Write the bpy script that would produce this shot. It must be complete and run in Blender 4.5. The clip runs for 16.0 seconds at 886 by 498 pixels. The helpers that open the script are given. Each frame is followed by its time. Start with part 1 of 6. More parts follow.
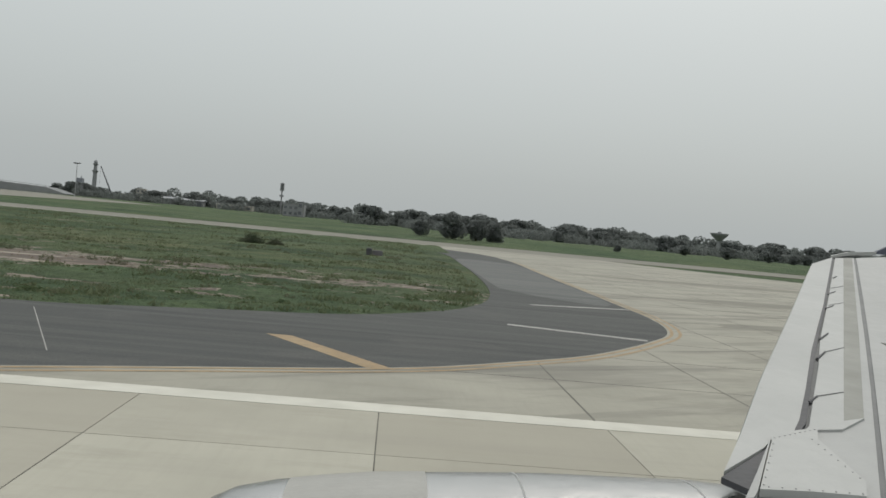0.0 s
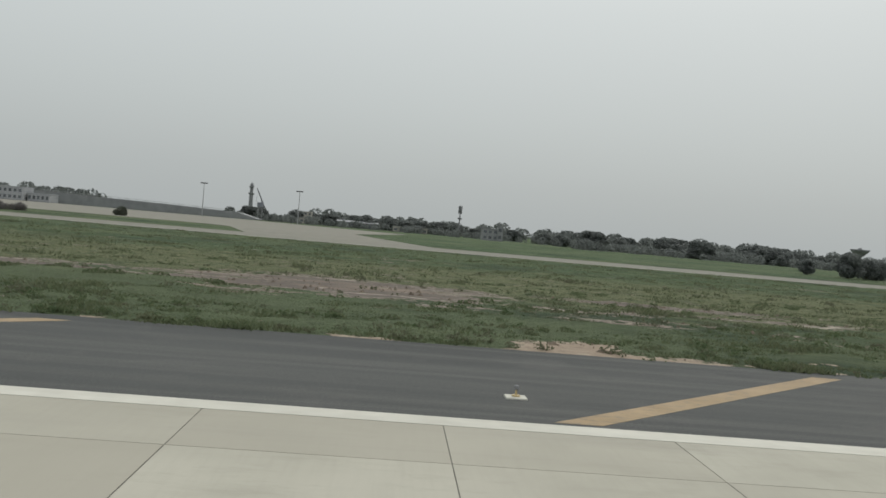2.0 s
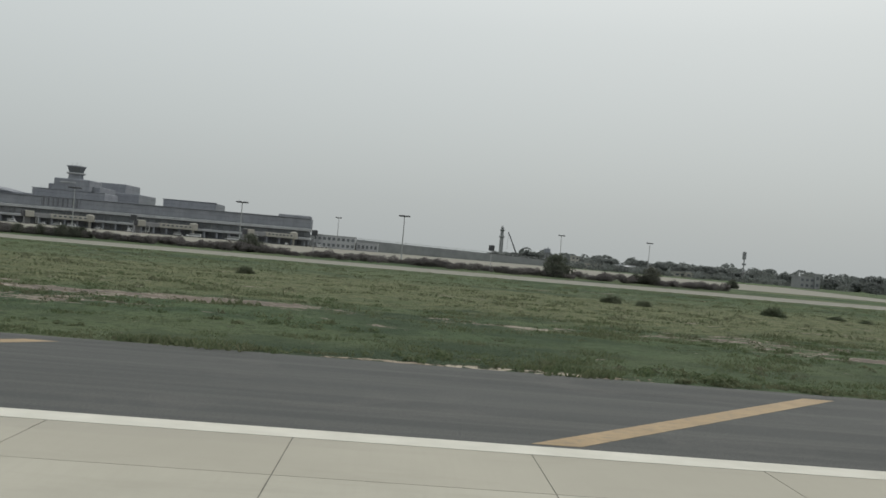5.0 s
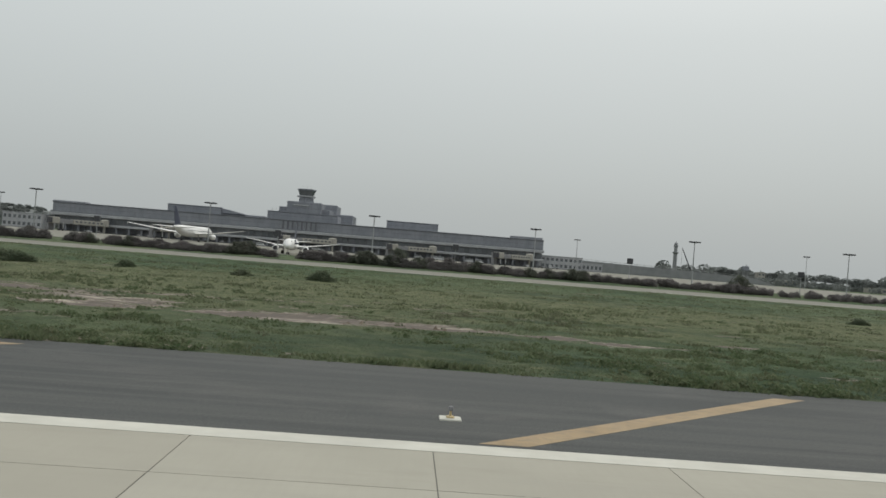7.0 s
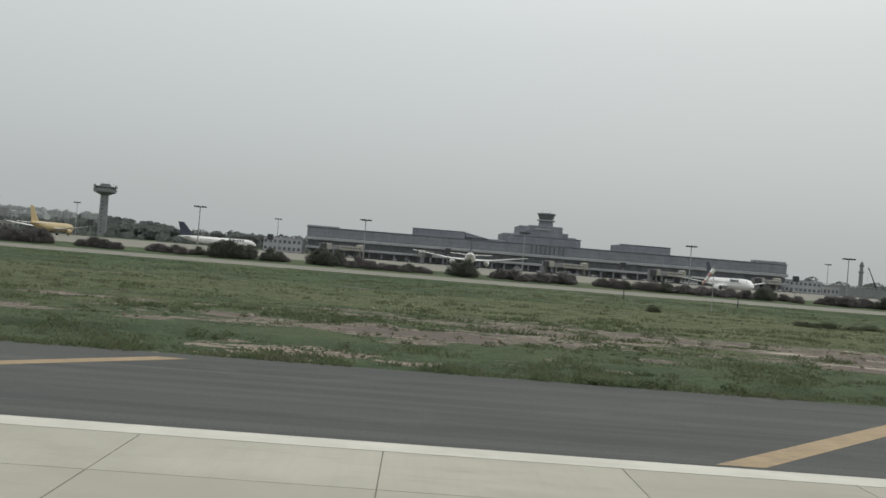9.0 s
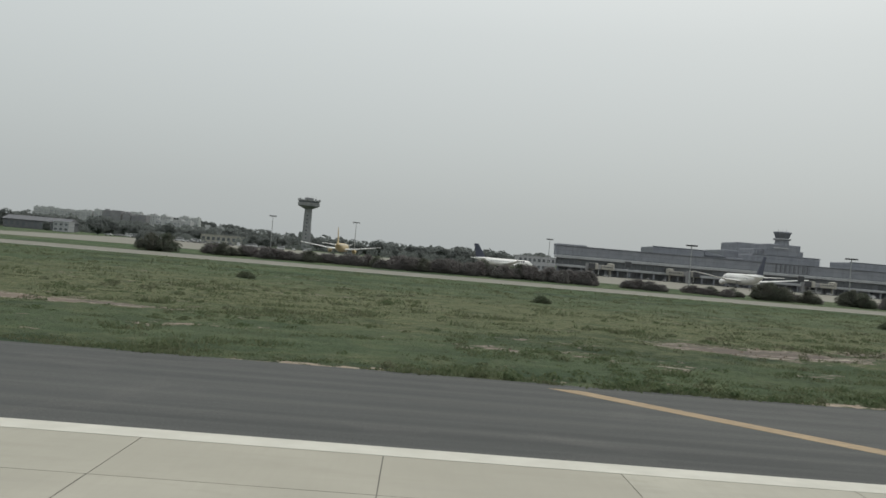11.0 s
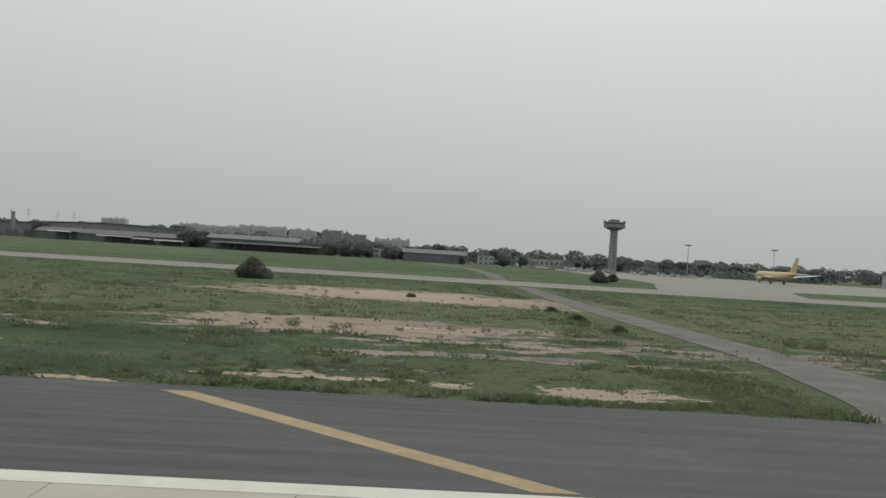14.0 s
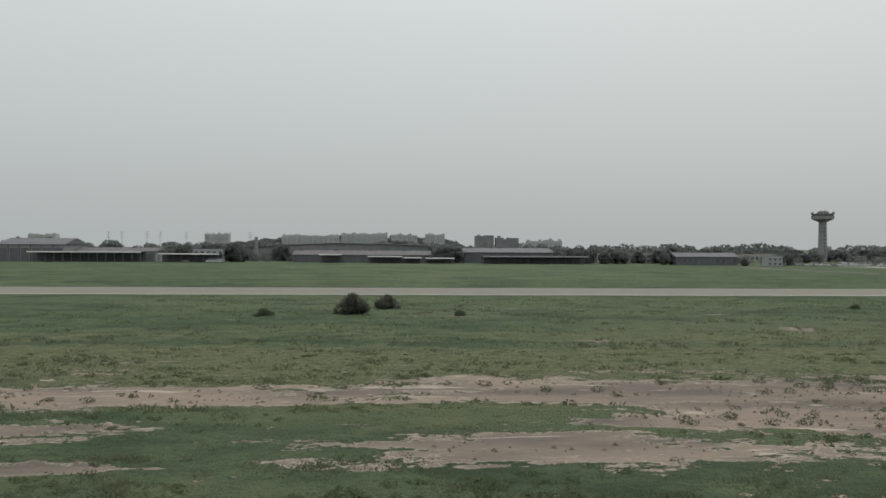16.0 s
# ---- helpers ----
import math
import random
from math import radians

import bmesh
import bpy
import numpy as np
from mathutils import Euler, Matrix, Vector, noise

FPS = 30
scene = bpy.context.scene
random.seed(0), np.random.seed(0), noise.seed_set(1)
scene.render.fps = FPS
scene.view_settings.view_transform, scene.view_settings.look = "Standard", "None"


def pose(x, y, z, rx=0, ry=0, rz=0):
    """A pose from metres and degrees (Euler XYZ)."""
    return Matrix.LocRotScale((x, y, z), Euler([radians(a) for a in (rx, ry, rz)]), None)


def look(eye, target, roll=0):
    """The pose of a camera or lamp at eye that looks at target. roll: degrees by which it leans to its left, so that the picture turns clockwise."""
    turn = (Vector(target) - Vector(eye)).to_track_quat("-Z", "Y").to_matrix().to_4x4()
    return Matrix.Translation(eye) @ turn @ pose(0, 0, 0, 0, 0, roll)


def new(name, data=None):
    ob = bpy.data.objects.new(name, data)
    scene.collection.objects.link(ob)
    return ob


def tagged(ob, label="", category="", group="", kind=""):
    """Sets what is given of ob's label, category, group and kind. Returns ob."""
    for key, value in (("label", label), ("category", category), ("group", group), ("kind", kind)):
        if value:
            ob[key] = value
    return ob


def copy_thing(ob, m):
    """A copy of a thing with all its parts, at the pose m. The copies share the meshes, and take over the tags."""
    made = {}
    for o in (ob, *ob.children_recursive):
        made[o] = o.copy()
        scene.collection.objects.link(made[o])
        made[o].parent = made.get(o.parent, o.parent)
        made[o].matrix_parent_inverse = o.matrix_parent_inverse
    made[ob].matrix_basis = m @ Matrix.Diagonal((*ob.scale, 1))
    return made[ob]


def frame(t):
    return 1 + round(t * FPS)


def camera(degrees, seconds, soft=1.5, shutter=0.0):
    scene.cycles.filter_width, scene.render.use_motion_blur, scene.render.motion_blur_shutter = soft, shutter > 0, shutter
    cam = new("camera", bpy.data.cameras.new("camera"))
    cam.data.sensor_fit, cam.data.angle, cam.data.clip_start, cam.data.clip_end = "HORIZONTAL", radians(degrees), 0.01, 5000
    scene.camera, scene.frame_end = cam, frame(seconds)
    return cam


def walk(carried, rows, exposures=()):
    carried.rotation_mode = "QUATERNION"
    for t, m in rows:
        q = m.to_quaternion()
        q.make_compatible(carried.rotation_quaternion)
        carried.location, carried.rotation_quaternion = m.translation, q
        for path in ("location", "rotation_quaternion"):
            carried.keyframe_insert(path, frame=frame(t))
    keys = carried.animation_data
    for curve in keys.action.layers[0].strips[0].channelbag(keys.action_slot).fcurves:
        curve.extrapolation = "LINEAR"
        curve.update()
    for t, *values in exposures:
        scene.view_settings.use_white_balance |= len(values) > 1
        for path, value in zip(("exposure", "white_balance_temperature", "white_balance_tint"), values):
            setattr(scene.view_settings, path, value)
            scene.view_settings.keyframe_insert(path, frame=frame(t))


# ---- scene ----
K = 0.43  # the whole place stands at this scale, so that the fast take-off run keeps within the camera's permitted pace


# ---- camera and walk: seconds, x, height, yaw, pitch, roll ----
cam = camera(57.88, 16.0, soft=1.6)
PATH = [
    (0, 0.00, 4.66, 3.51, -1.83, 5.34),
    (0.5, -32.08, 4.65, 3.66, -2.25, 5.33),
    (1, -64.57, 4.63, 3.48, -1.72, 5.22),
    (1.5, -97.47, 4.58, 3.46, -1.57, 5.08),
    (2, -130.80, 4.60, 3.49, -1.39, 4.91),
    (2.5, -164.55, 4.62, 3.42, -0.78, 5.02),
    (3, -198.74, 4.62, 3.28, -0.33, 4.83),
    (3.5, -233.38, 4.65, 3.18, -0.35, 4.89),
    (4, -268.47, 4.60, 3.04, 0.08, 4.97),
    (4.5, -304.01, 4.60, 2.94, 0.11, 4.89),
    (5, -340.01, 4.60, 2.84, 0.14, 4.82),
    (5.5, -376.46, 4.60, 2.74, 0.18, 4.75),
    (6, -413.37, 4.61, 2.64, 0.21, 4.67),
    (6.5, -450.73, 4.61, 2.55, 0.24, 4.60),
    (7, -488.54, 4.64, 2.45, 0.30, 4.54),
    (7.5, -526.81, 4.67, 2.26, 0.54, 4.62),
    (8, -565.52, 4.65, 2.13, 0.68, 4.70),
    (8.5, -604.66, 4.65, 1.95, 0.61, 4.66),
    (9, -644.25, 4.60, 1.72, 0.63, 4.57),
    (9.5, -684.25, 4.61, 1.61, 0.55, 4.50),
    (10, -724.68, 4.62, 1.54, 0.51, 4.64),
    (10.5, -765.52, 4.68, 1.62, 0.49, 4.72),
    (11, -806.77, 4.76, 1.69, 0.47, 4.79),
    (11.5, -848.41, 4.84, 1.77, 0.46, 4.87),
    (12, -890.43, 4.90, 1.84, 0.44, 4.94),
    (12.5, -932.83, 4.98, 1.91, 0.42, 5.02),
    (13, -975.59, 5.17, 1.84, 0.44, 4.79),
    (13.5, -1018.70, 5.45, 1.89, 0.45, 4.62),
    (14, -1062.16, 5.78, 2.16, 0.34, 3.46),
    (14.5, -1105.95, 6.23, 2.35, 0.12, 2.55),
    (15, -1150.06, 7.34, 2.38, -0.06, 1.57),
    (15.5, -1194.48, 8.81, 2.31, -0.10, 0.77),
    (16, -1239.19, 10.54, 2.31, -0.10, 0.27),
]


def aim(t, x, z, yaw, pitch, roll):
    eye = Vector((x, 0, z)) * K
    yaw, pitch = radians(yaw), radians(pitch)
    way = Vector((math.sin(yaw) * math.cos(pitch), math.cos(yaw) * math.cos(pitch), math.sin(pitch)))
    return (t, look(eye, eye + way, roll))


walk(cam, [aim(*r) for r in PATH], exposures=[(0, 0.0), (16, 0.0)])

# ---- sky and sun: bright haze, sun high ahead and to the right ----
SUN_UP, SUN_ROUND = radians(52), radians(35)
world = bpy.data.worlds.new("hazy_sky")
world.use_nodes = True
scene.world = world
nt = world.node_tree
nt.nodes.clear()
sky = nt.nodes.new("ShaderNodeTexSky")
sky.sky_type, sky.sun_disc = "NISHITA", False
sky.sun_elevation, sky.sun_rotation = SUN_UP, SUN_ROUND
sky.air_density, sky.dust_density, sky.ozone_density = 1.0, 6.0, 1.0
haze = nt.nodes.new("ShaderNodeValToRGB")  # overcast haze: dim and greenish grey at the horizon, whiter overhead
co = nt.nodes.new("ShaderNodeTexCoord")
sep = nt.nodes.new("ShaderNodeSeparateXYZ")
nt.links.new(co.outputs["Generated"], sep.inputs[0])
nt.links.new(sep.outputs["Z"], haze.inputs[0])
cr = haze.color_ramp
cr.elements[0].position, cr.elements[0].color = 0.0, (0.455, 0.486, 0.486, 1)
cr.elements[1].position, cr.elements[1].color = 1.0, (1.1, 1.12, 1.12, 1)
for at, c in ((0.06, (0.482, 0.516, 0.514, 1)), (0.14, (0.552, 0.59, 0.584, 1)), (0.27, (0.655, 0.696, 0.688, 1)), (0.5, (0.95, 0.99, 0.98, 1))):
    e = cr.elements.new(at)
    e.color = c
mixs = nt.nodes.new("ShaderNodeMixRGB")
mixs.inputs[0].default_value = 0.90
scal = nt.nodes.new("ShaderNodeVectorMath")
scal.operation = "SCALE"
scal.inputs["Scale"].default_value = 0.08
nt.links.new(sky.outputs[0], scal.inputs[0])
nt.links.new(scal.outputs[0], mixs.inputs[1])
nt.links.new(haze.outputs[0], mixs.inputs[2])
bg = nt.nodes.new("ShaderNodeBackground")
bg.inputs[1].default_value = 1.0
outw = nt.nodes.new("ShaderNodeOutputWorld")
nt.links.new(mixs.outputs[0], bg.inputs[0])
nt.links.new(bg.outputs[0], outw.inputs[0])

sun_data = bpy.data.lights.new("sun", "SUN")
sun_data.energy, sun_data.angle, sun_data.color = 0.85, radians(14), (1.0, 0.95, 0.86)
sun = new("sun", sun_data)
sun_way = Vector((math.sin(SUN_ROUND) * math.cos(SUN_UP), math.cos(SUN_ROUND) * math.cos(SUN_UP), math.sin(SUN_UP)))
sun.matrix_world = look(sun_way * 400, (0, 0, 0))


# ---- materials ----
class Nodes:
    """A small builder for node materials; places are in metres of the real airport."""

    def __init__(self, name):
        self.mat = bpy.data.materials.new(name)
        self.mat.use_nodes = True
        self.t = self.mat.node_tree
        self.b = self.t.nodes["Principled BSDF"]
        geo = self.t.nodes.new("ShaderNodeNewGeometry")
        self.p = self.math3("SCALE", geo.outputs["Position"], 1 / K)

    def n(self, kind):
        return self.t.nodes.new(kind)

    def link(self, a, b):
        self.t.links.new(a, b)

    def math3(self, op, a, s):
        v = self.n("ShaderNodeVectorMath")
        v.operation = op
        self.link(a, v.inputs[0])
        if op == "SCALE":
            v.inputs["Scale"].default_value = s
        else:
            v.inputs[1].default_value = s
        return v.outputs[0]

    def m(self, op, a, b=None, clamp=False):
        v = self.n("ShaderNodeMath")
        v.operation, v.use_clamp = op, clamp
        for k, q in enumerate((a, b)):
            if q is None:
                continue
            if isinstance(q, (int, float)):
                v.inputs[k].default_value = q
            else:
                self.link(q, v.inputs[k])
        return v.outputs[0]

    def noise(self, scale, detail=4, stretch=(1, 1, 1), rough=0.55, warp=0.0):
        v = self.n("ShaderNodeTexNoise")
        v.inputs["Scale"].default_value, v.inputs["Detail"].default_value = scale, detail
        v.inputs["Roughness"].default_value, v.inputs["Distortion"].default_value = rough, warp
        self.link(self.math3("MULTIPLY", self.p, stretch), v.inputs["Vector"])
        return v.outputs["Fac"]

    def ramp(self, f, lo, hi):
        v = self.n("ShaderNodeMapRange")
        v.inputs["From Min"].default_value, v.inputs["From Max"].default_value = lo, hi
        self.link(f, v.inputs["Value"])
        return v.outputs[0]

    def mix(self, f, a, b, how="MIX"):
        v = self.n("ShaderNodeMixRGB")
        v.blend_type = how
        for k, q in ((0, f), (1, a), (2, b)):
            if isinstance(q, (int, float)):
                v.inputs[k].default_value = q
            elif isinstance(q, tuple):
                v.inputs[k].default_value = (*q, 1)
            else:
                self.link(q, v.inputs[k])
        return v.outputs[0]

    def attr(self, name):
        v = self.n("ShaderNodeAttribute")
        v.attribute_name = name
        return v.outputs["Fac"]

    def own(self):
        return self.n("ShaderNodeObjectInfo").outputs["Random"]

    def island(self):
        return self.n("ShaderNodeNewGeometry").outputs["Random Per Island"]

    def done(self, colour, rough=0.9, bump=None, depth=0.02, metal=0.0, spec=0.3):
        if isinstance(colour, tuple):
            self.b.inputs["Base Color"].default_value = (*colour, 1)
        else:
            self.link(colour, self.b.inputs["Base Color"])
        if isinstance(rough, (int, float)):
            self.b.inputs["Roughness"].default_value = rough
        else:
            self.link(rough, self.b.inputs["Roughness"])
        self.b.inputs["Metallic"].default_value = metal
        self.b.inputs["Specular IOR Level"].default_value = spec
        if bump is not None:
            v = self.n("ShaderNodeBump")
            v.inputs["Distance"].default_value = depth * K
            self.link(bump, v.inputs["Height"])
            self.link(v.outputs[0], self.b.inputs["Normal"])
        return self.mat


def two_tone(name, a, b, scale=0.5, fine=8.0, rough=0.85, metal=0.0, spec=0.3, depth=0.01, streak=(1, 1, 1), vary=0.0):
    s = Nodes(name)
    big = s.ramp(s.noise(scale, 5, streak), 0.35, 0.65)
    small = s.noise(fine, 3)
    c = s.mix(big, a, b)
    c = s.mix(s.m("MULTIPLY", small, 0.35), c, tuple(0.6 * (u + v) / 2 for u, v in zip(a, b)))
    if vary:
        c = s.mix(s.m("MULTIPLY", s.own(), vary), c, tuple(u * 0.55 for u in a))
    return s.done(c, rough, small, depth, metal, spec)


def ground_material():
    s = Nodes("grassland")
    sand, dry, pale = s.attr("sand"), s.attr("dry"), s.attr("pale")
    fine = s.noise(1.7, 6, (0.9, 1.1, 1), 0.72)
    mid = s.noise(0.26, 6, (0.75, 1.05, 1), 0.68)
    big = s.noise(0.04, 4, (0.6, 1.5, 1))
    green = s.mix(s.ramp(mid, 0.36, 0.64), (0.061, 0.097, 0.056), (0.121, 0.170, 0.092))
    green = s.mix(s.m("MULTIPLY", s.ramp(big, 0.42, 0.60), 0.8), green, (0.137, 0.169, 0.092))
    green = s.mix(s.m("MULTIPLY", s.ramp(fine, 0.50, 0.64), 0.85), green, (0.047, 0.068, 0.041))
    far = s.noise(0.014, 5, (0.5, 1.0, 1), 0.62)
    green = s.mix(s.m("MULTIPLY", s.ramp(far, 0.46, 0.60), 0.5), green, (0.150, 0.174, 0.106))
    green = s.mix(s.m("MULTIPLY", s.ramp(s.noise(0.075, 5, (0.5, 0.9, 1), 0.68), 0.50, 0.62), 0.8), green, (0.056, 0.082, 0.053))
    straw = s.mix(s.ramp(fine, 0.42, 0.60), (0.117, 0.141, 0.074), (0.210, 0.219, 0.131))
    straw = s.mix(s.ramp(s.noise(0.55, 6, (0.8, 1.0, 1), 0.72), 0.53, 0.66), straw, (0.087, 0.099, 0.062))
    c = s.mix(s.ramp(s.m("ADD", dry, s.m("MULTIPLY", s.m("SUBTRACT", mid, 0.5), 2.0)), 0.40, 0.90), green, straw)
    rag = s.m("ADD", s.m("MULTIPLY", s.m("SUBTRACT", s.noise(0.21, 7, (0.55, 1.0, 1), 0.72, 0.6), 0.5), 1.5), s.m("ADD", s.m("MULTIPLY", s.m("SUBTRACT", s.noise(0.62, 5, (0.55, 1.3, 1), 0.66), 0.5), 2.0), s.m("MULTIPLY", s.m("SUBTRACT", fine, 0.5), 1.1)))
    depth = s.m("ADD", sand, rag)
    soil = s.mix(s.ramp(s.m("ADD", s.noise(0.16, 5, (0.5, 1.2, 1)), s.m("MULTIPLY", s.m("SUBTRACT", pale, 0.5), 0.45)), 0.40, 0.62), (0.122, 0.107, 0.095), (0.240, 0.196, 0.158))
    soil = s.mix(s.m("MULTIPLY", s.m("SUBTRACT", 1.0, s.ramp(depth, 0.53, 0.66)), 0.75), soil, (0.41, 0.370, 0.30))
    soil = s.mix(s.m("MULTIPLY", s.ramp(pale, 0.62, 1.15), 0.62), soil, (0.37, 0.298, 0.218))
    soil = s.mix(s.m("MULTIPLY", s.ramp(s.noise(2.4, 5, (0.9, 1.1, 1), 0.7), 0.50, 0.66), 0.75), soil, (0.175, 0.14, 0.108))
    lines = s.m("MULTIPLY", s.ramp(s.noise(0.42, 6, (0.20, 1.0, 1), 0.70, 1.4), 0.585, 0.625), s.ramp(depth, 0.40, 0.50))
    soil = s.mix(s.m("MULTIPLY", lines, 0.8), soil, (0.40, 0.365, 0.30))
    k = s.m("MAXIMUM", s.ramp(depth, 0.475, 0.515), s.m("MULTIPLY", lines, s.ramp(fine, 0.40, 0.50)))
    rim = s.m("MULTIPLY", s.ramp(depth, 0.38, 0.475), s.m("SUBTRACT", 1.0, k))
    c = s.mix(s.m("MULTIPLY", rim, 0.6), c, (0.045, 0.056, 0.036))
    c = s.mix(k, c, soil)
    h = s.m("MULTIPLY", s.m("ADD", s.m("ADD", s.noise(4.5, 5), mid), fine), s.m("SUBTRACT", 1.12, k))
    return s.done(c, 0.95, h, 0.42, spec=0.08)


def concrete_material(name, tone=1.0, slabs=True, skids=0.0, joined=False):
    s = Nodes(name)
    a, b = (0.350 * tone, 0.341 * tone, 0.288 * tone), (0.414 * tone, 0.402 * tone, 0.341 * tone)
    c = s.mix(s.ramp(s.noise(0.25, 5), 0.35, 0.65), a, b)
    stain = s.ramp(s.noise(0.7, 6, (0.35, 1.2, 1), 0.7), 0.52, 0.78)
    c = s.mix(s.m("MULTIPLY", stain, 0.65), c, (0.27 * tone, 0.262 * tone, 0.215 * tone))
    brush = s.noise(6.0, 3, (1.0, 0.08, 1))
    c = s.mix(s.m("MULTIPLY", s.ramp(brush, 0.45, 0.8), 0.22), c, (0.30 * tone, 0.29 * tone, 0.24 * tone))
    if slabs:
        c = s.mix(s.m("MULTIPLY", s.island() if joined else s.own(), 0.75), c, (0.315 * tone, 0.300 * tone, 0.250 * tone))
    c = s.mix(s.m("MULTIPLY", s.ramp(s.noise(0.35, 4, (0.12, 1.6, 1), 0.6), 0.55, 0.8), 0.4), c, (0.26 * tone, 0.25 * tone, 0.22 * tone))
    if skids:
        turn = s.n("ShaderNodeVectorRotate")
        turn.rotation_type = "Z_AXIS"
        turn.inputs["Angle"].default_value = -0.5
        s.link(s.p, turn.inputs["Vector"])
        s.p = turn.outputs[0]
        c = s.mix(s.m("MULTIPLY", s.ramp(s.noise(0.55, 5, (0.10, 1.0, 1), 0.62, 0.5), 0.50, 0.68), skids), c, (0.20 * tone, 0.195 * tone, 0.17 * tone))
        c = s.mix(s.m("MULTIPLY", s.ramp(s.noise(0.16, 5, (0.4, 1.0, 1), 0.7, 0.8), 0.55, 0.72), skids * 0.7), c, (0.24 * tone, 0.23 * tone, 0.20 * tone))
    return s.done(c, 0.88, s.noise(30, 3), 0.004, spec=0.25)


def asphalt_material(name, tone=1.0):
    s = Nodes(name)
    c = s.mix(s.ramp(s.noise(0.12, 5, (0.4, 1.5, 1)), 0.35, 0.65), (0.048 * tone, 0.0520 * tone, 0.050 * tone), (0.070 * tone, 0.0745 * tone, 0.071 * tone))
    lanes = s.ramp(s.noise(1.3, 4, (0.02, 1.0, 1), 0.6), 0.42, 0.66)
    c = s.mix(s.m("MULTIPLY", lanes, 0.75), c, (0.100 * tone, 0.103 * tone, 0.096 * tone))
    c = s.mix(s.m("MULTIPLY", s.ramp(s.noise(0.22, 6, (0.8, 1.2, 1), 0.65, 0.8), 0.54, 0.78), 0.6), c, (0.135 * tone, 0.130 * tone, 0.122 * tone))
    c = s.mix(s.ramp(s.noise(14.0, 3), 0.35, 0.85), c, (0.042 * tone, 0.042 * tone, 0.044 * tone))
    return s.done(c, 0.86, s.noise(45, 2), 0.006, spec=0.3)


def paint_material(name, a, b, bare, worn=0.58):
    s = Nodes(name)
    c = s.mix(s.ramp(s.noise(0.8, 5), 0.35, 0.65), a, b)
    c = s.mix(s.m("MULTIPLY", s.ramp(s.noise(3.5, 6, (0.6, 1.4, 1), 0.75), worn, worn + 0.2), 0.7), c, bare)
    c = s.mix(s.m("MULTIPLY", s.ramp(s.noise(0.4, 4, (0.2, 1.5, 1)), 0.5, 0.8), 0.3), c, tuple(0.6 * v for v in a))
    return s.done(c, 0.7, s.noise(30, 2), 0.003)


def leaf_material(name, dark, light, brown, through_leaf=0.45):
    """Leaves: a matt top and light coming through from behind."""
    s = Nodes(name)
    c = s.mix(s.island(), dark, light)
    c = s.mix(s.m("MULTIPLY", s.ramp(s.noise(0.6, 3), 0.45, 0.75), 0.6), c, brown)
    c = s.mix(s.m("MULTIPLY", s.own(), 0.35), c, brown)
    s.done(c, 0.8, spec=0.15)
    glow, both, end = s.n("ShaderNodeBsdfTranslucent"), s.n("ShaderNodeMixShader"), s.t.nodes["Material Output"]
    s.link(c, glow.inputs["Color"])
    both.inputs[0].default_value = through_leaf
    s.link(s.b.outputs[0], both.inputs[1])
    s.link(glow.outputs[0], both.inputs[2])
    s.link(both.outputs[0], end.inputs["Surface"])
    return s.mat


def clad_material(name, a, b, joint=3.0):
    """Stone or panel facade with faint courses and weather streaks."""
    s = Nodes(name)
    c = s.mix(s.ramp(s.noise(0.2, 5), 0.35, 0.65), a, b)
    c = s.mix(s.m("MULTIPLY", s.ramp(s.noise(1.2, 4, (1.5, 1.5, 0.08)), 0.5, 0.75), 0.4), c, tuple(0.6 * v for v in a))
    z = s.n("ShaderNodeSeparateXYZ")
    s.link(s.p, z.inputs[0])
    course = s.m("LESS_THAN", s.m("FRACT", s.m("MULTIPLY", z.outputs["Z"], 1 / joint)), 0.06)
    c = s.mix(s.m("MULTIPLY", course, 0.5), c, tuple(0.45 * v for v in a))
    return s.done(c, 0.8, s.noise(6, 3), 0.02)


def glass_material(name, tint=(0.085, 0.092, 0.100)):
    s = Nodes(name)
    c = s.mix(s.m("MULTIPLY", s.own(), 0.8), tint, tuple(1.7 * v for v in tint))
    return s.done(c, 0.12, spec=0.7)


M_GROUND = ground_material()
M_SLAB = concrete_material("runway_concrete")
M_SLAB_FIELD = concrete_material("joined_runway_concrete", joined=True)
M_APRON = concrete_material("apron_concrete", 0.54, slabs=False)
M_TAXI = concrete_material("taxiway_concrete", 0.50, slabs=False)
M_EXIT = concrete_material("exit_concrete", 0.80, slabs=False, skids=0.95)
M_SEAL = two_tone("joint_sealant", (0.12, 0.115, 0.10), (0.17, 0.165, 0.145), 1.0)
M_ASPHALT = asphalt_material("shoulder_asphalt", 1.08)
M_PATCH = asphalt_material("patched_asphalt", 1.75)
M_ROAD = two_tone("dusty_road", (0.085, 0.084, 0.078), (0.150, 0.140, 0.122), 0.35, 5.0, 0.9)
M_WHITE_LINE = paint_material("white_marking", (0.475, 0.468, 0.41), (0.545, 0.537, 0.475), (0.42, 0.41, 0.36))
M_YELLOW_LINE = paint_material("yellow_marking", (0.285, 0.207, 0.114), (0.345, 0.255, 0.147), (0.16, 0.14, 0.11), 0.46)
M_TAXI_LINE = paint_material("taxiway_marking", (0.34, 0.337, 0.30), (0.40, 0.395, 0.35), (0.22, 0.215, 0.19), 0.44)
M_FADED_LINE = paint_material("faded_marking", (0.31, 0.305, 0.285), (0.40, 0.395, 0.37), (0.12, 0.12, 0.12), 0.42)
M_GRASS = leaf_material("grass_blades", (0.078, 0.117, 0.058), (0.152, 0.185, 0.100), (0.180, 0.170, 0.115))
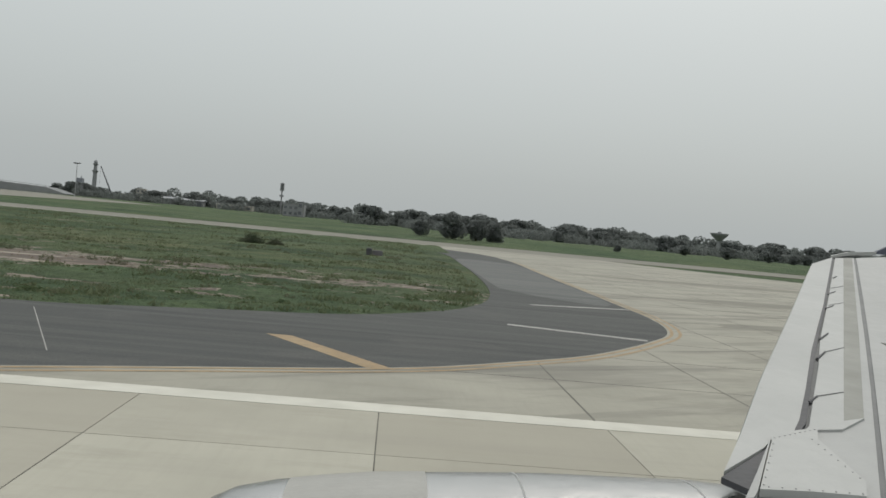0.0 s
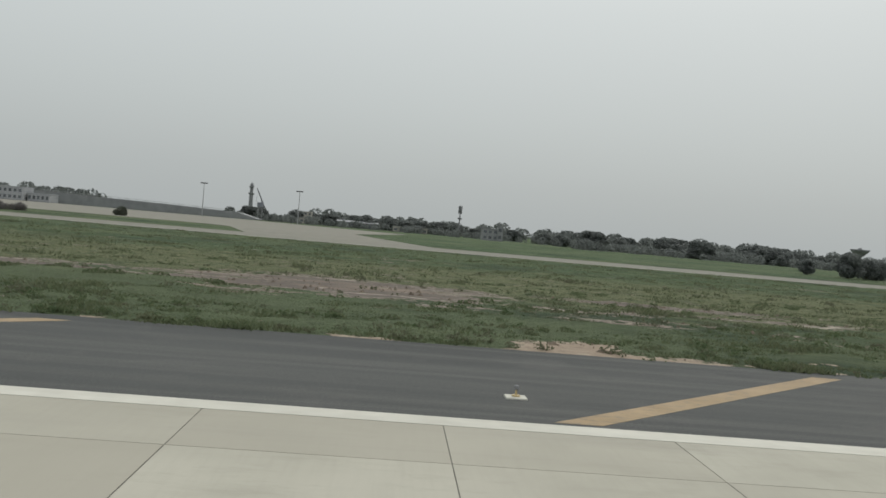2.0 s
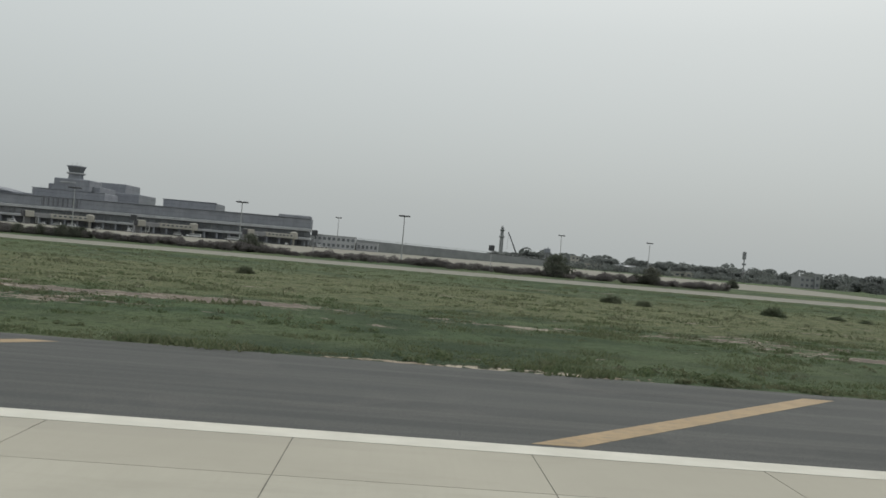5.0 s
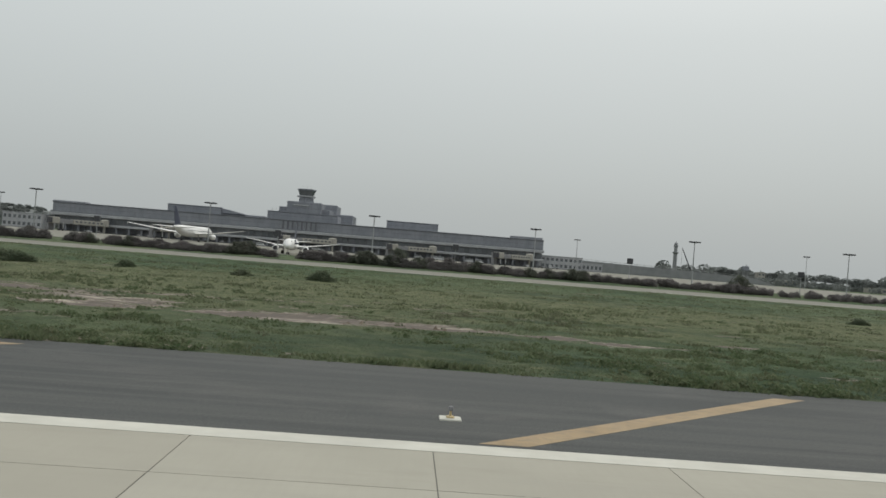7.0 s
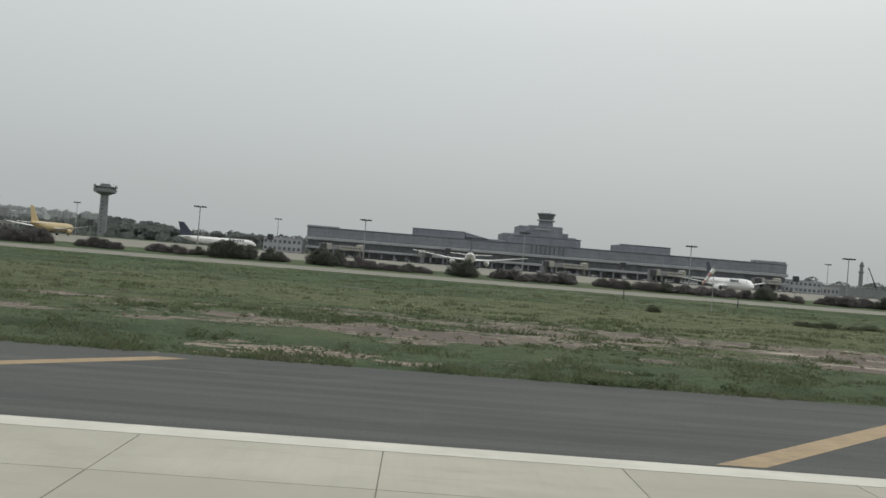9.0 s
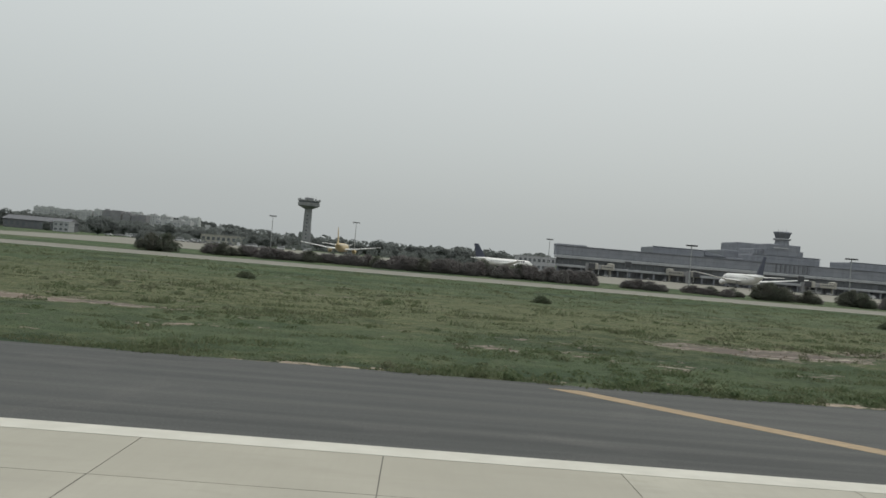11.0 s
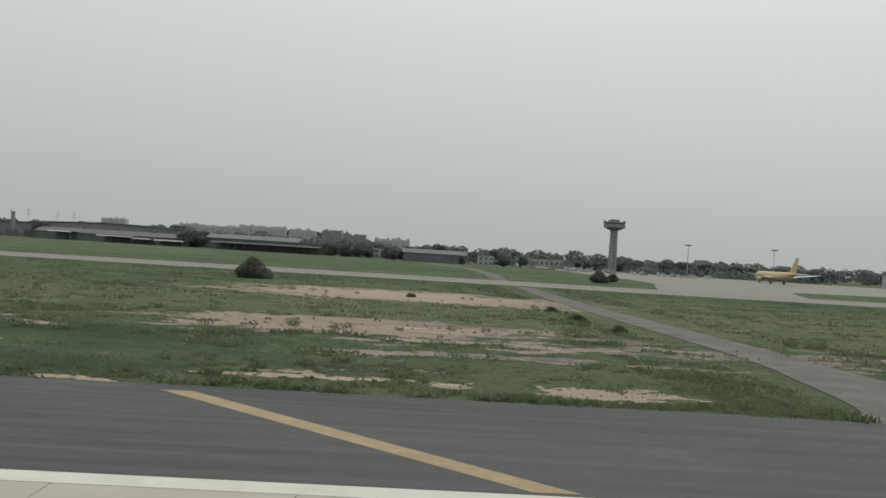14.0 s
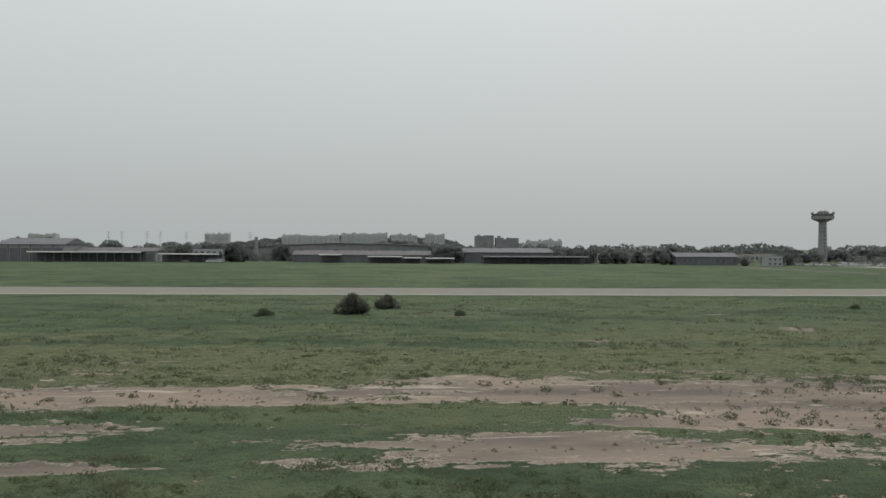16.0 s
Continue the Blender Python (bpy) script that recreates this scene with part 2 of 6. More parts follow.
M_LEAF = leaf_material("shrub_leaves", (0.094, 0.110, 0.086), (0.136, 0.152, 0.116), (0.142, 0.132, 0.118), 0.6)
# hedge and tree leaves paled and greyed: distance haze is put into their colour
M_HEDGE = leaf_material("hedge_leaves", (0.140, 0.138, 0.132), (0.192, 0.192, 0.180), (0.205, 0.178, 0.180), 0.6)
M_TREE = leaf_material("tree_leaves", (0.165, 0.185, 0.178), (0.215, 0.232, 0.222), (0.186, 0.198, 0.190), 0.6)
M_BUSH = leaf_material("low_bush_leaves", (0.076, 0.105, 0.063), (0.124, 0.150, 0.095), (0.126, 0.126, 0.088))
M_WEED = leaf_material("weed_leaves", (0.103, 0.123, 0.075), (0.156, 0.168, 0.108), (0.162, 0.148, 0.108), 0.55)
M_BARK = two_tone("bark", (0.10, 0.08, 0.06), (0.17, 0.14, 0.11), 1.0, 6.0, streak=(2, 2, 0.3))
M_STEEL = two_tone("galvanised_steel", (0.30, 0.31, 0.31), (0.42, 0.43, 0.43), 0.8, 9.0, 0.5, 0.6)
M_DARK = two_tone("dark_metal", (0.05, 0.052, 0.058), (0.08, 0.08, 0.085), 0.8, 9.0, 0.6)
M_WHITE = two_tone("white_paint", (0.74, 0.74, 0.72), (0.82, 0.82, 0.80), 0.6, 5.0, 0.45)
M_CREAM = two_tone("cream_wall", (0.30, 0.29, 0.26), (0.37, 0.36, 0.32), 0.25, 3.0)
M_GREY = two_tone("grey_wall", (0.20, 0.202, 0.21), (0.25, 0.252, 0.255), 0.2, 3.0)
M_CLAD = clad_material("terminal_cladding", (0.190, 0.202, 0.226), (0.228, 0.240, 0.262))
M_BAND = clad_material("pale_spandrel", (0.30, 0.31, 0.32), (0.36, 0.37, 0.38))
M_GLASS = glass_material("dark_glazing")
# flats' grey paled for distance haze, which is put into the colour
M_FLATS = clad_material("flats_render", (0.36, 0.37, 0.375), (0.44, 0.45, 0.45))
M_TIN = two_tone("sheet_roof", (0.125, 0.13, 0.14), (0.165, 0.17, 0.18), 0.15, 2.0, 0.8, 0.0, streak=(3, 0.3, 1))
# dark grey; shade of recesses, open fronts and canopies is put into it
M_SHADE = two_tone("dark_grey_and_shade_wall", (0.115, 0.12, 0.13), (0.15, 0.155, 0.165), 0.3, 3.0)
M_RUST = two_tone("rusty_roof", (0.112, 0.106, 0.112), (0.15, 0.142, 0.146), 0.15, 2.0, 0.8, streak=(3, 0.3, 1))
M_BRIGHT = two_tone("bright_sheet_roof", (0.80, 0.80, 0.78), (0.86, 0.86, 0.85), 0.2, 3.0, 0.4)
M_CONCRETE = two_tone("bare_concrete", (0.215, 0.222, 0.228), (0.265, 0.272, 0.275), 0.2, 3.0)
M_YELLOW = two_tone("yellow_livery", (0.47, 0.365, 0.19), (0.52, 0.415, 0.235), 0.3, 3.0, 0.4)
M_NAVY = two_tone("navy_livery", (0.05, 0.058, 0.085), (0.065, 0.072, 0.10), 0.3, 3.0, 0.4)
M_RED = two_tone("faded_red_cloth", (0.42, 0.25, 0.23), (0.50, 0.32, 0.29), 0.8, 6.0, 0.8)
M_TYRE = two_tone("tyre_rubber", (0.02, 0.02, 0.02), (0.035, 0.035, 0.035), 2.0, 9.0, 0.8)
M_CLOD = two_tone("clod_earth", (0.115, 0.092, 0.07), (0.22, 0.18, 0.14), 0.6, 6.0, 0.95)
# hill scrub greyed and paled, so the colour itself holds the haze
M_HILL = two_tone("far_hill_scrub", (0.15, 0.165, 0.16), (0.20, 0.21, 0.205), 0.02, 0.2, 0.95)


# ---- mesh helpers, all in metres of the real airport ----
def link_mesh(name, bm, mat, smooth=False):
    bm.transform(Matrix.Scale(K, 4))
    me = bpy.data.meshes.new(name)
    bm.to_mesh(me)
    bm.free()
    me.materials.append(mat)
    if smooth:
        me.shade_smooth()
    return new(name, me)


def part(name, bm, mat, parent, label="", smooth=False):
    ob = link_mesh(name, bm, mat, smooth)
    ob.parent = parent
    return tagged(ob, label)


def share(name, like, parent, x=0.0, y=0.0, z=0.0, rz=0.0):
    """Another piece on the same mesh."""
    ob = new(name, like.data)
    ob.parent = parent
    ob.matrix_basis = pose(x * K, y * K, z * K, 0, 0, rz)
    return ob


def thing(name, x, y, z=0.0, rz=0.0, label="", category="", group="", kind=""):
    ob = new(name)
    ob.empty_display_size = 0.2
    ob.matrix_basis = pose(x * K, y * K, z * K, 0, 0, rz)
    return tagged(ob, label, category, group, kind)


def at(x, y, z=0.0, rz=0.0):
    return pose(x * K, y * K, z * K, 0, 0, rz)


def box(bm, x0, x1, y0, y1, z0, z1, bevel=0.0):
    vs = [bm.verts.new(p) for p in ((x0, y0, z0), (x1, y0, z0), (x1, y1, z0), (x0, y1, z0), (x0, y0, z1), (x1, y0, z1), (x1, y1, z1), (x0, y1, z1))]
    fs = [bm.faces.new([vs[i] for i in q]) for q in ((3, 2, 1, 0), (4, 5, 6, 7), (0, 1, 5, 4), (1, 2, 6, 5), (2, 3, 7, 6), (3, 0, 4, 7))]
    if bevel:
        es = list({e for f in fs for e in f.edges})
        bmesh.ops.bevel(bm, geom=es, offset=bevel, segments=1, affect="EDGES")
    return bm


def a_box(*a, **k):
    return box(bmesh.new(), *a, **k)


def tube(bm, pts, radii, seg=8, cap=True):
    """A round bar through points, with a radius at each."""
    rings = []
    for i, p in enumerate(pts):
        p = Vector(p)
        d = (Vector(pts[min(i + 1, len(pts) - 1)]) - Vector(pts[max(i - 1, 0)])).normalized()
        u = d.cross(Vector((0, 0, 1)) if abs(d.z) < 0.9 else Vector((1, 0, 0))).normalized()
        w = d.cross(u)
        rings.append([bm.verts.new(p + radii[i] * (math.cos(a) * u + math.sin(a) * w)) for a in (2 * math.pi * k / seg for k in range(seg))])
    for a, b in zip(rings, rings[1:]):
        for k in range(seg):
            bm.faces.new((a[k], a[(k + 1) % seg], b[(k + 1) % seg], b[k]))
    if cap:
        bm.faces.new(rings[0][::-1])
        bm.faces.new(rings[-1])
    return bm


def a_tube(*a, **k):
    return tube(bmesh.new(), *a, **k)


def prism(bm, outline, z0, z1):
    """An upright slab over an outline of (x, y), anticlockwise."""
    lo = [bm.verts.new((x, y, z0)) for x, y in outline]
    hi = [bm.verts.new((x, y, z1)) for x, y in outline]
    n = len(lo)
    bm.faces.new(hi)
    bm.faces.new(lo[::-1])
    for i in range(n):
        bm.faces.new((lo[i], lo[(i + 1) % n], hi[(i + 1) % n], hi[i]))
    return bm


def a_prism(outline, z0, z1):
    return prism(bmesh.new(), outline, z0, z1)


# the field falls away from the runway: laid-out distance from its middle line, true distance, and drop
FALL = ((-12000, -11400, 0), (0, 0, 0), (33.7, 32, 0), (61.9, 60, 0.10), (83.3, 85, 0.35), (102.3, 110, 0.62), (121.8, 135, 0.78), (205.7, 228, 0.78), (225, 252, 0), (270, 270, 0), (12000, 12000, 0))
LAID, TRUE, DROP = zip(*FALL)


def across(y):
    """True distance from the runway's middle line for a laid-out one."""
    return np.interp(y, LAID, TRUE)


def drop(y):
    """How far the ground lies below the runway at a true distance."""
    return np.interp(y, TRUE, DROP)


def lay(name, bm, mat):
    """A flat piece of the field, drawn in laid-out places and bent to the fall of the ground."""
    for cut in LAID[2:9]:
        bmesh.ops.bisect_plane(bm, geom=[*bm.verts, *bm.edges, *bm.faces], plane_co=(0, cut, 0), plane_no=(0, 1, 0))
    for v in bm.verts:
        y = float(across(v.co.y))
        if v.co.x > 0 and v.co.y > 1:
            v.co.x *= 1 - (1 - y / v.co.y) * min(1, v.co.x / 5)
        v.co.y = y
        v.co.z -= float(drop(y))
    return link_mesh(name, bm, mat)


def curve(pts, n=6):
    """Smooth points through a few (x, y)."""
    out = []
    P = [pts[0], *pts, pts[-1]]
    for i in range(1, len(P) - 2):
        a, b, c, d = (Vector(q) for q in P[i - 1 : i + 3])
        for k in range(n):
            t = k / n
            out.append(tuple(0.5 * (2 * b + (c - a) * t + (2 * a - 5 * b + 4 * c - d) * t * t + (3 * b - a - 3 * c + d) * t ** 3)))
    return [*out, tuple(pts[-1])]


def big_mesh(name, verts, faces, mat, kind="stuff"):
    me = bpy.data.meshes.new(name)
    me.from_pydata((np.asarray(verts, float) * K).tolist(), [], faces if isinstance(faces, list) else faces.tolist())
    me.materials.append(mat)
    return tagged(new(name, me), kind=kind)


# ---- the ground: one sheet to the horizon ----
def knots(*runs):
    out = []
    for a, b, step in runs:
        out += list(np.arange(a, b - 1e-6, step))
    return np.array(out + [runs[-1][1]])


XS = knots((-11000, -3000, 2000), (-3000, -1700, 130), (-1700, -1330, 20), (-1330, 60, 1.25), (60, 300, 8), (300, 1500, 100), (1500, 11000, 1900))
YS = knots((-11000, -1000, 2500), (-1000, -60, 94), (-60, 30, 6), (30, 70, 0.6), (70, 174, 2.0), (174, 330, 6), (330, 900, 30), (900, 3000, 300), (3000, 11000, 2000))
# bare soil: x, y, half length, half width, strength
BARE_BY_EXIT = [(-15, 60.8, 5.2, 2.2, 0.6), (-10, 45.1, 1.1, 0.9, 0.6), (-24, 56.8, 7, 6.5, 0.7), (-19.5, 53, 1.6, 0.9, 0.75), (-16.5, 35.4, 1.2, 0.5, 0.7), (-36, 59, 6, 2.5, 0.55), (-41, 36.4, 4, 1.2, 0.65), (-44, 49.3, 2.7, 2.9, 0.7), (-50, 35.9, 2.8, 2.2, 0.7), (-52, 48, 1, 1, 0.6), (-62, 34.4, 2.9, 1.2, 0.7),
                (-67, 63.3, 3.5, 2.8, 0.6), (-71, 37, 2.1, 0.9, 0.6), (-76, 55.7, 1.3, 1.1, 0.6), (-80, 61, 7, 1.5, 0.42)]
BARE_WEST_OF_EXIT = [(-111, 63.1, 11.5, 3, 0.5), (-123, 35.4, 2.1, 2, 0.75), (-134, 59.6, 11.7, 9, 0.6), (-155, 59, 9, 2.5, 0.48), (-155, 36, 6, 1, 0.6), (-177, 57.7, 2.9, 2.5, 0.6), (-185, 34, 1.9, 0.7, 0.6), (-190, 33.8, 0.7, 0.5, 0.6), (-194, 47.3, 3.9, 1, 0.7),
                     (-195, 34.6, 0.9, 0.5, 0.55), (-196, 55.9, 3.9, 2.8, 0.65), (-203, 58.7, 5.6, 3.4, 0.7), (-203, 34.4, 1.4, 0.7, 0.6), (-209, 35, 3.9, 1.4, 0.85), (-219, 35.4, 1.1, 0.9, 0.6), (-224, 35.6, 2.3, 2.2, 0.7), (-227, 59.4, 6.8, 7.5, 0.65), (-230, 35.8, 1.2, 0.7, 0.6),
                     (-236, 37.3, 0.9, 0.8, 0.6)]
BARE_BY_HEDGE = [(-256, 56.5, 1.5, 1.6, 0.65), (-258, 35, 3.5, 2, 0.8), (-259, 58, 1.2, 1.6, 0.7), (-260, 45.4, 4.8, 1.2, 0.75), (-271, 35.1, 4, 1.9, 0.85), (-273, 55.2, 4.8, 2.2, 0.75), (-274, 48, 3.1, 1, 0.75), (-282, 34.7, 1.7, 0.8, 0.7), (-283, 57.4, 4.8, 1.3, 0.75),
                 (-287, 46, 2.4, 0.9, 0.7), (-448, 53, 7, 1.8, 0.58), (-449, 42, 5, 1, 0.4)]
BARE_BY_TERMINAL = [(-467, 52.8, 1.9, 1.4, 0.6), (-475, 48.7, 2.2, 0.8, 0.65), (-479, 50.5, 1.9, 0.9, 0.8), (-487, 52, 4.4, 2.2, 0.75), (-495, 52.1, 6, 4.2, 0.65), (-506, 54.3, 4.4, 3, 0.65), (-507, 50.6, 3.4, 2.4, 0.6), (-510, 56.2, 3.9, 3, 0.55), (-519, 52.4, 1.6, 1, 0.6), (-522, 52.8, 2.2, 1.3, 0.6), (-530, 52, 4.9, 3.5, 0.7), (-540, 53.6, 2.2, 1.4, 0.7), (-547, 55.7, 6.3, 6.5, 0.7),
                    (-560, 56, 15, 4, 0.6), (-589, 46.5, 5, 2.2, 0.7)]
BARE_BY_APRON = [(-605, 50.8, 2.8, 1, 0.75), (-611, 36, 1.1, 0.5, 0.6), (-612, 52.8, 9.7, 8.5, 0.6), (-618, 47.9, 2.6, 1.1, 0.75), (-631, 43.9, 1.8, 1.3, 0.65), (-635, 48.7, 1.3, 1.3, 0.7), (-638, 57.7, 2.4, 1.8, 0.6), (-643, 48, 5.9, 3.8, 0.7), (-644, 35.7, 1.4, 0.5, 0.6),
                 (-646, 51.6, 1.6, 1.2, 0.75), (-647, 36.8, 1, 0.6, 0.65), (-655, 52.7, 2.1, 1.5, 0.65), (-659, 47, 1.9, 1.1, 0.65), (-665, 62.8, 1.7, 1.1, 0.5), (-666, 47.5, 1.3, 1, 0.55), (-669, 47.9, 6.5, 2.4, 0.6), (-670, 60.2, 2.5, 2.4, 0.55)]
BARE_PAST_APRON = [(-679, 36.5, 1.6, 1.4, 0.65), (-682, 57, 3.9, 4.6, 0.6), (-689, 53.3, 3.3, 0.8, 0.65), (-694, 36.7, 1.2, 1.2, 0.65), (-705, 54.4, 8, 6, 0.65), (-719, 51.8, 10, 6.5, 0.6), (-721, 35.6, 0.8, 0.7, 0.6), (-731, 35.2, 1.4, 0.7, 0.65), (-737, 43, 5.8, 1.1, 0.7),
                   (-737, 53.8, 7.3, 6, 0.65), (-752, 60.1, 4, 3.4, 0.6), (-765, 62, 16, 5, 0.4)]
BARE_BY_TOWER = [(-880, 55, 20, 6, 0.5), (-911, 56.6, 6.1, 4.6, 0.65), (-919, 43.7, 3.4, 1.2, 0.6), (-925, 37.8, 5.2, 1.5, 0.5), (-926, 52.4, 9.2, 4.6, 0.7), (-937, 54.1, 7.4, 7, 0.75), (-947, 37.1, 2.3, 1.3, 0.7), (-951, 59.5, 3.9, 2.4, 0.6), (-963, 36.1, 3.6, 1.7, 0.8),
                 (-972, 37.1, 0.8, 0.7, 0.6)]
BARE_PAST_TOWER = [(-975, 36.7, 1.1, 0.9, 0.65), (-978, 36.5, 1, 0.8, 0.65), (-982, 36.3, 1.1, 0.8, 0.65), (-985, 36.7, 1.2, 0.7, 0.6), (-985, 58.1, 7.2, 8.5, 0.7), (-988, 42.3, 0.9, 0.8, 0.6), (-991, 46, 1.5, 0.9, 0.65), (-995, 46.8, 1.6, 0.7, 0.65), (-1014, 62.5, 6, 6, 0.65),
                   (-1015, 46.5, 1.9, 0.7, 0.65), (-1018, 71.4, 7, 1.5, 0.5), (-1018, 37.3, 1.5, 0.9, 0.75), (-1022, 36, 0.9, 0.8, 0.7), (-1028, 55.9, 0.9, 1.1, 0.5)]
BARE_BY_ROAD = [(-1046, 63.3, 3.7, 2.4, 0.6), (-1053, 36.5, 3.4, 2, 0.75), (-1055, 50.9, 2.7, 1.4, 0.65), (-1060, 36.6, 1.4, 0.9, 0.65), (-1065, 63.1, 13.7, 6.6, 0.75), (-1066, 37.5, 4.5, 1.4, 0.75), (-1061, 107, 21, 10, 0.95), (-1085, 52.8, 2.6, 1.2, 0.65), (-1099, 62, 3.2, 2.6, 0.6),
                (-1105, 50, 3.6, 3.4, 0.65)]
BARE_PAST_ROAD = [(-1120, 63.4, 9.6, 3.2, 0.8), (-1123, 50.6, 4.3, 1.3, 0.7), (-1123, 34.7, 2.5, 0.5, 0.7), (-1132, 58.1, 4.1, 1.8, 0.6), (-1137, 36.8, 5.6, 2.3, 0.85), (-1138, 49.8, 2.8, 4, 0.75), (-1141, 43.3, 3.6, 1.6, 0.75), (-1150, 62.2, 5.2, 2.4, 0.7), (-1160, 56, 12, 6, 0.7),
                  (-1160, 38, 9, 1, 0.55)]
BARE_END = [(-1174, 59, 13, 7, 0.74), (-1177, 59.5, 8, 6, 0.7), (-1178, 45.1, 2.5, 2.6, 0.65), (-1185, 102.8, 2.5, 4, 0.8), (-1185, 35.4, 1.1, 0.8, 0.6), (-1190, 35.2, 1.7, 0.7, 0.65), (-1190, 38.4, 1, 0.6, 0.6), (-1200, 37.2, 1.8, 0.6, 0.65), (-1210, 49.3, 8.4, 3.8, 0.75),
            (-1211, 59.3, 16, 7.4, 0.8), (-1222, 50, 8, 3, 0.6), (-1228, 61.5, 20, 5, 0.78), (-1230, 44, 14, 4, 0.75), (-1257, 40, 5, 1.3, 0.62), (-1262, 58.5, 16, 4.5, 0.8), (-1262, 48.3, 8, 1.8, 0.7)]
BARE = BARE_BY_EXIT + BARE_WEST_OF_EXIT + BARE_BY_HEDGE + BARE_BY_TERMINAL + BARE_BY_APRON + BARE_PAST_APRON + BARE_BY_TOWER + BARE_PAST_TOWER + BARE_BY_ROAD + BARE_PAST_ROAD + BARE_END
rng_soil = random.Random(12)
for gap, count in (((-425, -295), 4), ((-865, -775), 3)):
    for i in range(count):
        BARE.append((rng_soil.uniform(*gap), rng_soil.uniform(50, 60), rng_soil.uniform(10, 18), rng_soil.uniform(3, 5), rng_soil.uniform(0.4, 0.5)))


def smooth_noise(x, y, seed):
    """Value noise on arrays, about one wave a unit."""
    rng = np.random.default_rng(seed)
    grid = rng.random((256, 256))
    xi, yi = np.floor(x).astype(int), np.floor(y).astype(int)
    u, v = x - xi, y - yi
    u, v = u * u * (3 - 2 * u), v * v * (3 - 2 * v)
    g = lambda i, j: grid[i % 256, j % 256]
    return (g(xi, yi) * (1 - u) + g(xi + 1, yi) * u) * (1 - v) + (g(xi, yi + 1) * (1 - u) + g(xi + 1, yi + 1) * u) * v


def sandiness(x, y):
    """How bare the soil is: patches with a clear edge, frayed into layers along the runway."""
    layers = 0.75 * (smooth_noise(x * 0.06, y * 0.42, 3) - 0.5) + 0.55 * (smooth_noise(x * 0.25, y * 0.9, 4) - 0.5)
    q = np.full_like(x, -9.0)
    for cx, cy, a, b, k in BARE:
        near = np.abs(x - cx) < 2.6 * a
        d = np.sqrt(((x[near] - cx) / a) ** 2 + ((y[near] - cy) / b) ** 2)
        q[near] = np.maximum(q[near], k + 0.22 + 0.02 * min(b, 8) - d)
    belt = np.exp(-(((y - 55) / 11) ** 2)) * np.clip(smooth_noise(x * 0.035, y * 0.1, 18) * 1.6 - 0.55, 0, 0.62) - 0.58
    q = np.maximum(q, belt)
    rim = np.exp(-(((y - 34.0) / 0.8) ** 2)) * np.clip(1.9 * smooth_noise(x * 0.09, y * 0, 13) + 0.8 * smooth_noise(x * 0.5, y * 0, 15) - 1.3, 0, 0.6)
    return np.clip(0.46 + 0.85 * (q + layers), 0, 1) * (y > 30) * (y < 140) + rim


def dryness(x, y):
    d = 0.55 * smooth_noise(x * 0.02, y * 0.06, 5) + 0.3 * smooth_noise(x * 0.1, y * 0.25, 6)
    return np.clip(d + (0.62 - 0.22 * np.clip((-590 - x) / 60, 0, 1) * np.clip((x + 1150) / 80, 0, 1)) * np.exp(-(((y - 80) / 18) ** 2)) + 0.2 * smooth_noise(x * 0.012, y * 0.02, 16) - 0.22 * np.exp(-(((y - 130) / 25) ** 2)) - 0.45 * np.clip((y - 105) / 40, 0, 1) - 0.42 * np.exp(-(((y - 42) / 13) ** 2)) - 0.55 * (x < -1120) * np.exp(-(((y - 86.5 - 2 * smooth_noise(x * 0.05, y * 0, 17)) / 2.6) ** 2)) - 0.1 * (x < -1150) * (y < 62) - 0.4 * np.clip((x + 75) / 60, 0, 1), 0, 1)


